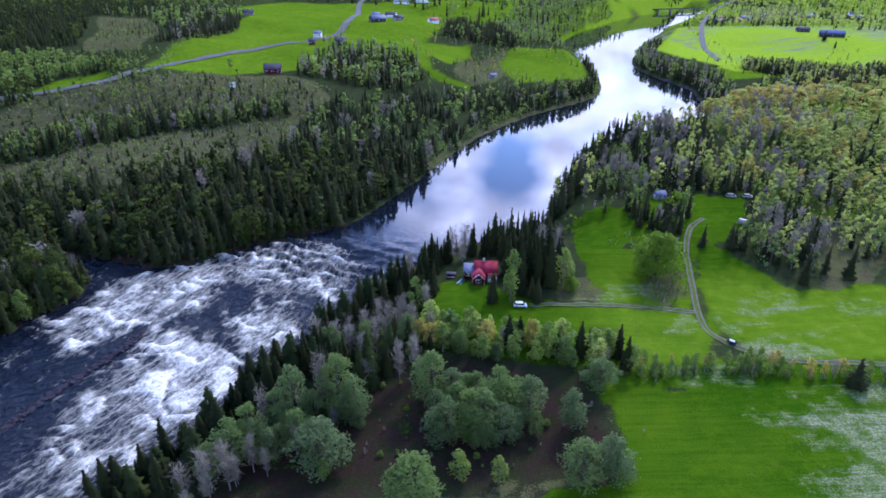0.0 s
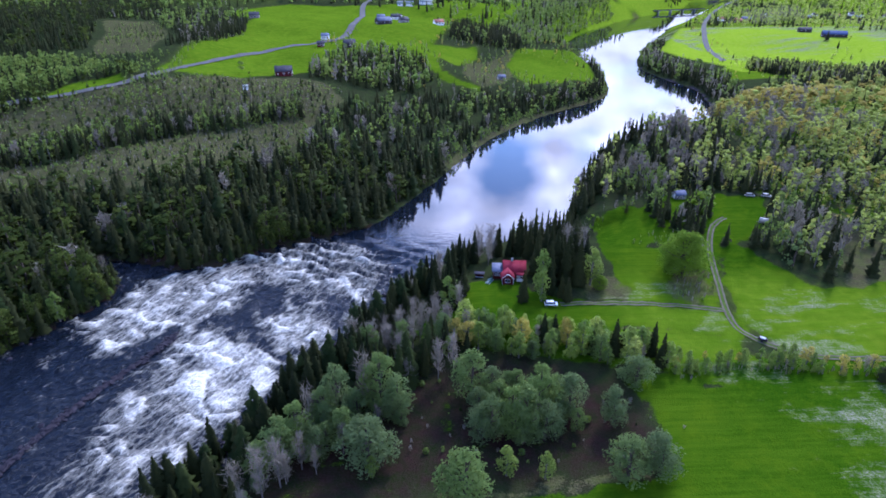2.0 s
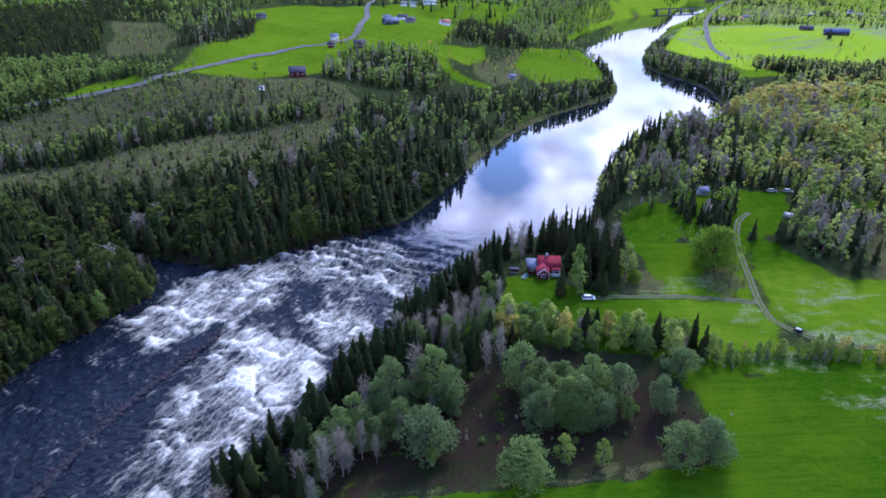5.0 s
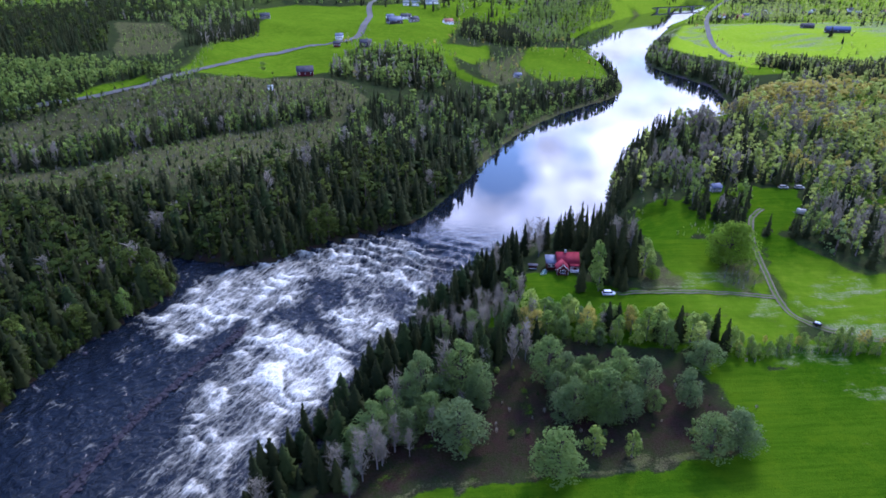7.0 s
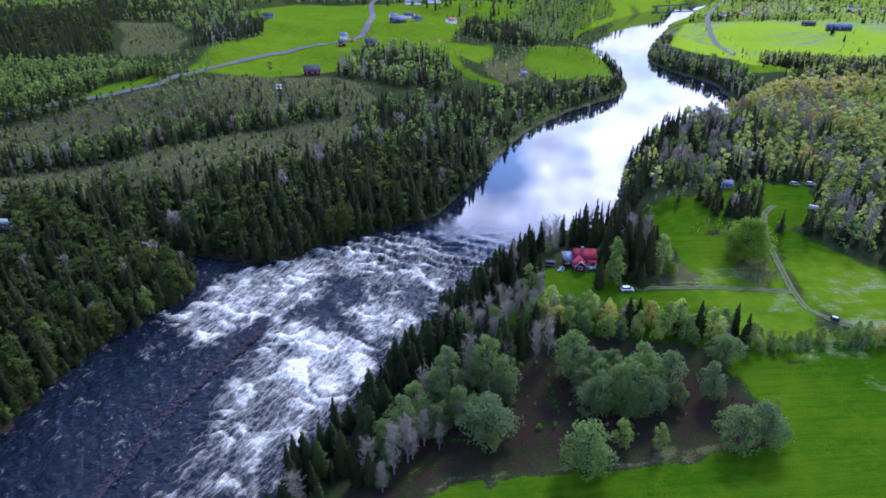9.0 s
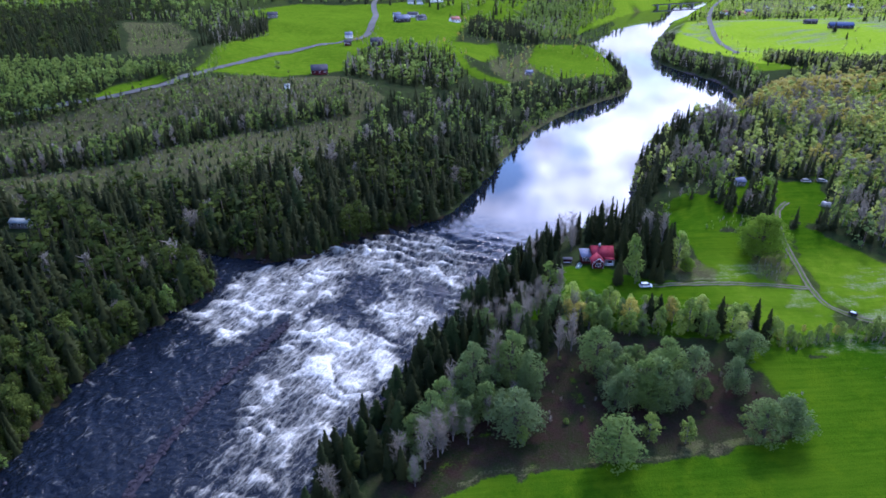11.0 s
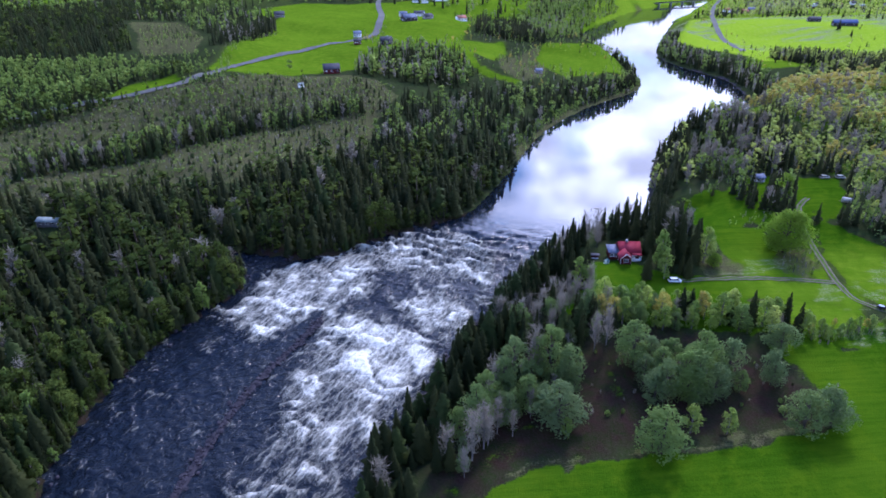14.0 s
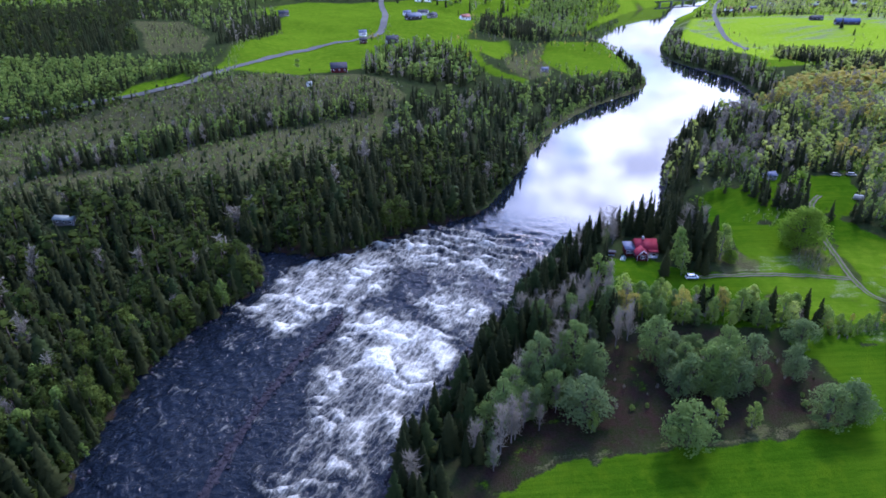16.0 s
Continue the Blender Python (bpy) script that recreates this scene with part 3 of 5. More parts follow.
def rollers(x, y):
    """Rolling waves where the calm reach breaks into the rapids, -1 to 1."""
    q = downstream(x, y)
    u, v = x * 0.51 + y * 0.86, x * -0.86 + y * 0.51
    reach = smooth(-40, -15, q) * smooth(25, 0, q) * smooth(-45, -15, v - 120)
    return np.sin(u * 2 * math.pi / 6.2 + 2.6 * waves(u, v, 17, 33, 3)) * reach


def foam_of(x, y):
    """How white and how rough the river runs."""
    q = downstream(x, y)
    wx, wy = x + 4 * waves(x, y, 16, 51), y + 4 * waves(x, y, 16, 52)
    front = breakers(x, y)
    foam = np.zeros(x.shape)
    for ring, much in FOAM:
        d = edge_distance(wx, wy, ring + ring[:1]) * np.where(inside(wx, wy, ring), 1, -1)
        foam = np.maximum(foam, much * smooth(-6, 6, d))
    foam = foam * (0.90 + 0.40 * front) + 0.38 * front * smooth(-20, 8, q) - 0.10 - 1.6 * smooth(-14, -42, q)
    foam = foam + 0.55 * smooth(0.2, 1.0, rollers(x, y)) * smooth(-0.5, 0.6, waves(x, y, 13, 74, 3)) * smooth(-26, -4, q)
    return {"foam": foam, "rough": 0.004 + 0.016 * smooth(0.1, 0.7, waves(x, y * 0.6, 60, 53)) + 0.94 * smooth(-60, 10, q) ** 1.6}


def water_z(x, y):
    q = downstream(x, y)
    r = smooth(-32, 10, q)
    u, v = x * 0.51 + y * 0.86, x * -0.86 + y * 0.51
    swell = 0.75 * rollers(x, y)
    r = r * (1 - 0.8 * smooth(7, 2, edge_distance(x, y, WEIR)))
    return water_level(x, y) + swell + r * (0.55 * breakers(x, y) + 0.30 * waves(u, v * 0.7, 10, 31, 3) + 0.24 * waves(u * 1.1, v * 0.6, 3.2, 32, 2))


WX = lines((-175, -142, 2), (-142, -28, 0.7), (-28, 60, 3), (60, 1010, 15))
WY = lines((-60, 60, 10), (60, 208, 0.7), (208, 216, 2), (215, 480, 4), (480, 2110, 15))
river = tagged(sheet("water", WX, WY, water_z, WATER, foam_of, keep=lambda x, y: from_water(x, y) < 12), "river running calm and bright, then white rapids", "river", kind="structure")

# ---- trees ----
def mesh_of(name, v, tris, mat, tint=None, normals=None):
    me = bpy.data.meshes.new(name)
    v, tris = np.asarray(v, np.float32), np.asarray(tris, np.int32)
    me.vertices.add(len(v))
    me.vertices.foreach_set("co", v.ravel())
    me.loops.add(tris.size)
    me.loops.foreach_set("vertex_index", tris.ravel())
    me.polygons.add(len(tris))
    me.polygons.foreach_set("loop_start", np.arange(0, tris.size, 3, dtype=np.int32))
    me.update(calc_edges=True)
    if tint is not None:
        me.attributes.new("tint", "FLOAT", "POINT").data.foreach_set("value", np.asarray(tint, np.float32))
    if normals is not None:
        me.normals_split_custom_set_from_vertices(np.asarray(normals, np.float32))
    me.materials.append(mat)
    return me


def outward(v, tris, fold, cone, own_share=0.45, lift=0.30):
    """Normals that follow the crown's rounded outside, and the triangles turned to agree."""
    real = v * (1, 1, fold)
    if cone:
        nrm = np.stack([v[:, 0], v[:, 1], np.full(len(v), lift)], -1)
    else:
        mid = np.array([0, 0, 0.45 * fold])
        nrm = (real - mid) * (1, 1, 1 / fold)
        nrm = nrm / (np.linalg.norm(nrm, axis=1)[:, None] + 1e-6) + (0, 0, 1.3)
    nrm = nrm / (np.linalg.norm(nrm, axis=1)[:, None] + 1e-6)
    face = np.cross(real[tris[:, 1]] - real[tris[:, 0]], real[tris[:, 2]] - real[tris[:, 0]])
    turn = (face * nrm[tris].sum(1)).sum(1) < 0
    tris = np.where(turn[:, None], tris[:, ::-1], tris)
    face = np.where(turn[:, None], -face, face)
    face = face / (np.linalg.norm(face, axis=1)[:, None] + 1e-9)
    own = np.zeros(v.shape)
    for k in range(3):
        np.add.at(own, tris[:, k], face)
    own = own / (np.linalg.norm(own, axis=1)[:, None] + 1e-6)
    nrm = nrm + own_share * own
    return tris, nrm / (np.linalg.norm(nrm, axis=1)[:, None] + 1e-6)


def tube(points, radii, sides=5):
    """A tapered limb along points."""
    v, f = [], []
    for (x, y, z), r in zip(points, radii):
        for k in range(sides):
            a = 2 * math.pi * k / sides
            v.append((x + r * math.cos(a), y + r * math.sin(a), z))
    for j in range(len(points) - 1):
        for k in range(sides):
            a, b = j * sides + k, j * sides + (k + 1) % sides
            f += [(a, b, b + sides), (a, b + sides, a + sides)]
    return v, f


def joined(pieces):
    v, f, n = [], [], 0
    for a, b in pieces:
        if len(a):
            v.append(np.asarray(a, float))
            f.append(np.asarray(b, int) + n)
            n += len(a)
    return np.concatenate(v), np.concatenate(f)


def spruce_crown(r, rings, twigs, fold, ragged=0.25, low=0.07, power=0.85, simple=False):
    """Drooping twigs in rings up a narrow cone; one unit high and wide, fold: its height by its width."""
    v, f = [], []
    for j in range(rings):
        k = max(0.0, (j + r.uniform(-0.3, 0.3)) / rings)
        z = low + (0.98 - low) * k
        reach = 0.46 * (1 - 0.97 * k) ** power * (0.8 if k < 0.08 else 1) * r.uniform(0.8, 1.12)
        n = max(4, int(twigs * (1 - 0.5 * k)))
        for t in range(n):
            if r.uniform() < 0.08:
                continue
            a = 2 * math.pi * (t + r.uniform(-0.4, 0.4)) / n + j
            d = reach * (1 + r.uniform(-ragged, ragged)) + 0.02
            w = d * 2.3 / n * r.uniform(0.8, 1.3) + 0.008
            sag = (0.06 + d * r.uniform(0.3, 0.7)) / fold
            c, s = math.cos(a), math.sin(a)
            zz = z + r.uniform(-0.5, 0.5) / rings
            i = len(v)
            m = d * r.uniform(0.45, 0.7)
            if simple:
                v += [(0, 0, zz + 0.05 / fold), (c * m - s * w * 1.2, s * m + c * w * 1.2, zz - sag), (c * d, s * d, zz - sag * 0.6), (c * m + s * w * 1.2, s * m - c * w * 1.2, zz - sag)]
                f += [(i, i + 1, i + 2), (i, i + 2, i + 3)]
                continue
            v += [(0, 0, zz + 0.03 / fold), (c * m - s * w, s * m + c * w, zz - sag * 0.9), (c * d, s * d, zz - sag * 0.75), (c * m + s * w, s * m - c * w, zz - sag * 0.9), (c * m, s * m, zz - sag * 0.25)]
            f += [(i, i + 1, i + 4), (i + 4, i + 1, i + 2), (i + 4, i + 2, i + 3), (i, i + 4, i + 3)]
    return np.array(v), np.array(f)


def leafy_crown(r, clumps, leaves, size, fold, width, low=0.2, puffy=0.3, full=0.75):
    """Clumps of small leaves about the limb ends; one unit high and wide. fold: height by width, size: a leaf clump in metres on a tree of that width."""
    v, f, ends = [], [], []
    for g in range(clumps):
        k = (g + r.uniform()) / clumps
        z = low + (0.93 - low) * k
        shape = max(0.12, math.sin(math.pi * min(1, 0.20 + 0.74 * k))) ** full
        a, d = r.uniform(0, 2 * math.pi), 0.5 * shape * r.uniform(0.15, 0.8) ** 0.6
        cr = puffy * 0.5 * r.uniform(0.7, 1.3) * (0.65 + 0.35 * shape)
        d = max(0.0, min(d, 0.5 * shape - cr * 0.6))
        cx, cy = d * math.cos(a), d * math.sin(a)
        ends.append((cx, cy, z))
        q = r.normal(size=(leaves, 3))
        q[:, 2] += 0.35
        q /= np.linalg.norm(q, axis=1)[:, None]
        c = q * (r.uniform(0.62, 1.05, leaves))[:, None] * cr
        up = q + r.normal(scale=0.55, size=q.shape)
        up /= np.linalg.norm(up, axis=1)[:, None]
        s1 = np.cross(up, r.normal(size=q.shape))
        s1 /= np.linalg.norm(s1, axis=1)[:, None] + 1e-9
        s2 = np.cross(up, s1)
        s1, s2 = s1 * size / width * r.uniform(0.6, 1.3, (leaves, 1)), s2 * size / width * r.uniform(0.6, 1.3, (leaves, 1))
        squash = np.array([1, 1, 1 / fold])
        c = c * squash + (cx, cy, z)
        s1, s2 = s1 * squash, s2 * squash
        i = len(v) * 4
        v.append(np.stack([c - s1, c - s2 * 0.8, c + s1, c + s2], 1).reshape(-1, 3))
        n = np.arange(leaves) * 4 + g * leaves * 4
        f += [np.stack([n, n + 1, n + 2], -1), np.stack([n, n + 2, n + 3], -1)]
    return np.concatenate(v), np.concatenate(f), ends


ICO = bmesh.new()
bmesh.ops.create_icosphere(ICO, subdivisions=1, radius=1.0)
ICO_V, ICO_F = np.array([v.co[:] for v in ICO.verts]), np.array([[v.index for v in f.verts] for f in ICO.faces])
ICO.free()


def lumps(r, spots, fold):
    """Uneven rounded masses of foliage: x, y, z, radius in shares of the width."""
    pieces = []
    for x, y, z, rad in spots:
        turn = np.array(Euler(r.uniform(0, 6.28, 3)).to_matrix())
        v = ICO_V @ turn * r.uniform(0.78, 1.18, (len(ICO_V), 1)) * rad * (1, 1, 1 / fold)
        pieces.append((v + (x, y, z), ICO_F))
    return joined(pieces)


def clumpy_crown(r, clumps, leaves, size, fold, width, low=0.2, puffy=0.34):
    """A leafy crown for the distance: solid clumps with loose leaf sprays round them."""
    v, f, ends = leafy_crown(r, clumps, leaves, size, fold, width, low, puffy)
    solid = lumps(r, [(x, y, z, puffy * 0.5 * r.uniform(0.45, 0.62)) for x, y, z in ends[::2] + ends[-1:]], fold)
    return joined([solid, (v, f)])


def needle_cone(r, sides, levels, low=0.03, wide=0.26):
    """The dense inside of a spruce: a ragged cone."""
    v, f = [], []
    for j in range(levels):
        k = j / levels
        for t in range(sides):
            a, d = 2 * math.pi * (t + 0.5 * (j % 2)) / sides, wide * (1 - k) ** 0.9 * r.uniform(0.8, 1.2)
            v.append((d * math.cos(a), d * math.sin(a), low + (0.95 - low) * k))
    v.append((0, 0, 0.96))
    for j in range(levels - 1):
        for t in range(sides):
            a, b = j * sides + t, j * sides + (t + 1) % sides
            f += [(a, b, b + sides), (a, b + sides, a + sides)]
    f += [((levels - 1) * sides + t, (levels - 1) * sides + (t + 1) % sides, len(v) - 1) for t in range(sides)]
    return np.array(v), np.array(f)


def twiggy_crown(r, limbs, twigs, fold, thin=0.012, low=0.12):
    """A tree before its leaves: limbs and a haze of thin twigs; one unit high and wide."""
    v, f = [], []
    for _ in range(limbs):
        z0 = r.uniform(low, 0.82)
        a = r.uniform(0, 2 * math.pi)
        d = 0.5 * r.uniform(0.35, 1.0) * (1.15 - z0 * 0.75)
        z1 = min(0.99, z0 + r.uniform(0.1, 0.26))
        e, b = np.array([d * math.cos(a), d * math.sin(a), z1]), np.array([0, 0, z0])
        i = len(v)
        v += [b + (thin, 0, 0), b - (thin, 0, 0), e]
        f += [(i, i + 1, i + 2)]
        for _ in range(twigs):
            p = b + (e - b) * r.uniform(0.25, 1.0)
            g = (r.normal(scale=0.13, size=3) + (0, 0, 0.11)) * (1, 1, 1 / fold)
            s = r.normal(scale=thin, size=3) * (1, 1, 1 / fold)
            i = len(v)
            v += [p - s, p + s, p + g]
            f += [(i, i + 1, i + 2)]
    return np.array(v), np.array(f)


def trunk_of(r, ends=(), top=0.95, thick=0.045, sides=5):
    lean = r.uniform(-0.03, 0.03, 2)
    pts = [(lean[0] * k, lean[1] * k, top * k - 0.02 * (k == 0)) for k in (0, 0.35, 0.7, 1)]
    pieces = [tube(pts, [thick, thick * 0.8, thick * 0.5, thick * 0.12], sides)]
    for x, y, z in ends:
        z0 = max(0.06, z - 0.22)
        pieces.append(tube([(0, 0, z0), (x * 0.6, y * 0.6, z0 + (z - z0) * 0.45), (x, y, z)], [thick * 0.5, thick * 0.34, thick * 0.1], 3))
    return joined(pieces)


rng = np.random.RandomState(11)
FOLD = {"spruce": 2.8, "pine": 2.2, "birch": 2.0, "aspen": 1.8, "alder": 1.9, "willow": 1.45, "maple": 1.1, "bare": 2.2, "budding": 1.7}      # height by width
NEAR, FAR, FARTHEST, REMOTE = {}, {}, {}, {}                     # kind: list of (crown, trunk), each vertices and triangles
for kind in LEAVES:
    NEAR[kind], FAR[kind], FARTHEST[kind], REMOTE[kind] = [], [], [], []
    for variant in range(5):
        fold = FOLD[kind]
        if kind == "spruce":
            p = rng.uniform(0.75, 1.05)
            NEAR[kind].append((spruce_crown(rng, 30, 11, fold, 0.3, rng.uniform(0.03, 0.12), p), trunk_of(rng)))
            FAR[kind].append((joined([needle_cone(rng, 6, 3), spruce_crown(rng, 10, 6, fold, 0.35, 0.04, p, True)]), trunk_of(rng, sides=3)))
            FARTHEST[kind].append((joined([needle_cone(rng, 5, 2, 0.02, 0.26), spruce_crown(rng, 5, 4, fold, 0.35, 0.03, 0.8, True)]), trunk_of(rng, sides=3)))
        elif kind == "pine":
            NEAR[kind].append((spruce_crown(rng, 20, 12, fold, 0.4, 0.03, 0.7), trunk_of(rng)))
            FAR[kind].append((joined([needle_cone(rng, 6, 3, 0.03, 0.26), spruce_crown(rng, 9, 6, fold, 0.4, 0.03, 0.7, True)]), trunk_of(rng, sides=3)))
            FARTHEST[kind].append((joined([needle_cone(rng, 5, 2, 0.02, 0.28), spruce_crown(rng, 5, 4, fold, 0.4, 0.03, 0.7, True)]), trunk_of(rng, sides=3)))
        elif kind == "bare":
            NEAR[kind].append((twiggy_crown(rng, 50, 14, fold, 0.0065), trunk_of(rng, thick=0.03)))
            FAR[kind].append((twiggy_crown(rng, 22, 12, fold, 0.022), trunk_of(rng, thick=0.035, sides=3)))
            FARTHEST[kind].append((twiggy_crown(rng, 8, 4, fold, 0.06), trunk_of(rng, sides=3)))
        else:
            w = {"birch": 5.0, "aspen": 5.5, "alder": 5.0, "willow": 8.0, "maple": 12.0, "budding": 6.0}[kind]
            low = {"birch": 0.14, "aspen": 0.10, "alder": 0.1, "willow": 0.12, "maple": 0.14, "budding": 0.22}[kind]
            puff_ = {"birch": 0.42, "aspen": 0.44, "alder": 0.44, "willow": 0.34, "maple": 0.28, "budding": 0.40}[kind]
            many = {"birch": (24, 30), "aspen": (24, 30), "alder": (22, 30), "willow": (44, 58), "maple": (90, 95), "budding": (17, 34)}[kind]
            v, f, ends = leafy_crown(rng, *many, 0.21 if kind in ("willow", "maple") else 0.29, fold, w, low, puff_)
            NEAR[kind].append(((v, f), trunk_of(rng, ends[::3])))
            FAR[kind].append((clumpy_crown(rng, 8, 9, 0.41, fold, w, low, puff_ + 0.08), trunk_of(rng, sides=3)))
            REMOTE[kind].append((clumpy_crown(rng, 2, 6, 1.1, fold, w, low + 0.1, 0.8), trunk_of(rng, sides=3)))
            FARTHEST[kind].append((clumpy_crown(rng, 3, 9, 0.8, fold, w, low + 0.08, 0.66), trunk_of(rng, sides=3)))


NAMES = {
    "spruce": ("spruce_tree", "dark green spruce tree with drooping branches"),
    "pine": ("young_spruce_tree", "yellowish green bushy young spruce tree"),
    "birch": ("birch_tree", "slim birch tree with fresh light green leaves"),
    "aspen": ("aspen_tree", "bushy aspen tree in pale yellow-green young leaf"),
    "alder": ("alder_tree", "bushy alder tree with dark green leaves"),
    "willow": ("willow_tree", "broad grey-green leafy tree with several limbs"),
    "maple": ("broadleaf_tree", "large round broadleaf tree in fresh green leaf"),
    "bare": ("bare_tree", "leafless grey birch tree with fine twigs"),
    "budding": ("budding_tree", "birch tree with yellow-brown opening buds"),
}
for kind in REMOTE:
    REMOTE[kind] = REMOTE[kind] or list(FARTHEST[kind])
for store in (NEAR, FAR, FARTHEST, REMOTE):
    for kind in store:
        if kind != "bare":
            for i, ((cv, cf), bole) in enumerate(store[kind]):
                cf, cn = outward(cv, cf, FOLD[kind], kind in ("spruce", "pine"), 0.75 if store is NEAR else 0.4, 0.14 if store is NEAR else 0.26)
                store[kind][i] = ((cv, cf, cn), bole)
        else:
            store[kind] = [((cv, cf, None), bole) for (cv, cf), bole in store[kind]]
models = {}
for kind, shapes in NEAR.items():
    models[kind] = []
    for (cv, cf, cn), (tv, tf) in shapes:
        models[kind].append((mesh_of("crown", cv, cf, LEAF[kind], normals=cn), mesh_of("trunk", tv, tf, PALE_BARK if kind in ("birch", "aspen", "bare", "budding") else BARK)))


def stand_tree(kind, x, y, z, tall, wide, turn, variant):
    name, label = NAMES[kind]
    base = tagged(new(name), label, "tree", group=name.replace("_", " ") + "s in the woods")
    base.matrix_basis = pose(x, y, z, 0, 0, turn) @ Matrix.Diagonal((wide, wide, tall, 1))
    crown_mesh, trunk_mesh = models[kind][variant]
    for part_name, me in (("trunk", trunk_mesh), ("crown", crown_mesh)):
        ob = new(part_name, me)
        ob.parent = base
    return base


def woods(name, label, trees):
    """Many trees in one mesh for each kind: x, y, z, tall, wide, turn, variant, tint."""
    kinds = sorted({t[0] for t in trees})
    for kind in kinds:
        for which, mats in ((0, LEAF_FAR[kind]), (1, PALE_BARK if kind in ("birch", "aspen", "bare", "budding") else BARK)):
            vs, fs, ts, ns, n = [], [], [], [], 0
            for k, x, y, z, tall, wide, turn, variant, tint in trees:
                if k != kind or (which == 1 and math.hypot(x, y) > 390):
                    continue
                v, f, *nrm = (FAR if math.hypot(x, y) < 390 and tall > 3.2 else FARTHEST if math.hypot(x, y) < 750 and tall > 3.2 else REMOTE)[kind][variant][which]
                c, s = math.cos(turn), math.sin(turn)
                w = np.stack([(v[:, 0] * c - v[:, 1] * s) * wide + x, (v[:, 0] * s + v[:, 1] * c) * wide + y, v[:, 2] * tall + z], -1)
                vs.append(w)
                if nrm and nrm[0] is not None:
                    q = nrm[0]
                    ns.append(np.stack([q[:, 0] * c - q[:, 1] * s, q[:, 0] * s + q[:, 1] * c, q[:, 2]], -1))
                fs.append(f + n)
                ts.append(np.full(len(v), tint))
                n += len(v)
            if not vs:
                continue
            ob = new(name + ("_crowns" if which == 0 else "_trunks"), mesh_of(name, np.concatenate(vs), np.concatenate(fs), mats, np.concatenate(ts), np.concatenate(ns) if ns else None))
            tagged(ob, label.replace("KIND", NAMES[kind][0].replace("_", " ") + (" crowns" if which == 0 else " trunks")), "woods", kind="stuff")


def scatter(ring, gap, seed, bank=3.0, clear=True):
    """Jittered points inside a ring, on land and off the grass."""
    r = np.random.RandomState(seed)
    xs, ys = [p[0] for p in ring], [p[1] for p in ring]
    gx, gy = np.meshgrid(np.arange(min(xs), max(xs), gap), np.arange(min(ys), max(ys), gap))
    x, y = gx.ravel() + r.uniform(-0.48, 0.48, gx.size) * gap, gy.ravel() + r.uniform(-0.48, 0.48, gx.size) * gap
    ok = inside(x, y, ring)
    x, y = x[ok], y[ok]
    ok = from_water(x, y) > bank
    for cx, cy, cr in CLEARINGS:
        ok &= np.hypot(x - cx, y - cy) > cr
    if clear:
        for ring2 in GRASS:
            ok &= ~inside(x, y, ring2)
        for line, half in WAYS:
            ok &= edge_distance(x, y, line) > half + 1.2
    return x[ok], y[ok]


# round the buildings no tree stands: x, y, radius
CLEARINGS = [(18, 168, 8), (10, 171, 5), (97.5, 226.5, 5), (93, 218, 5), (89, 210, 4), (130, 224, 7), (124, 214, 7), (118, 206, 6), (120, 200, 5), (-200, 219, 8), (-195, 212, 6), (-191, 205, 5), (-125, 405, 5), (-193, 725, 10), (-109, 455, 9), (-69, 547, 9), (-44, 700, 18), (-30, 735, 16), (16, 733, 10),
             (530, 785, 22), (532, 852, 14), (545, 1050, 26), (60, 503, 5)]
# roads and tracks: the middle line and half the width
WAYS = [
    ([(170, 112), (119, 121), (95, 124), (84, 131), (80, 140), (82, 151), (86, 164), (92, 184), (97, 195), (101, 201), (108, 207)], 1.1),
    ([(81, 148), (72, 150), (60, 151), (48, 151), (38, 151), (31, 151)], 1.0),
    ([(-420, 332), (-330, 354), (-290, 368), (-247, 383), (-220, 390), (-198, 410), (-188, 437), (-174, 482), (-148, 525), (-116, 568), (-90, 598), (-80, 642), (-78, 740), (-80, 827), (-87, 1004), (-60, 1300)], 3.8),
    ([(318, 645), (328, 668), (349, 740), (370, 800), (404, 882), (470, 1028), (576, 1228), (663, 1359), (800, 1500)], 3.4),
]
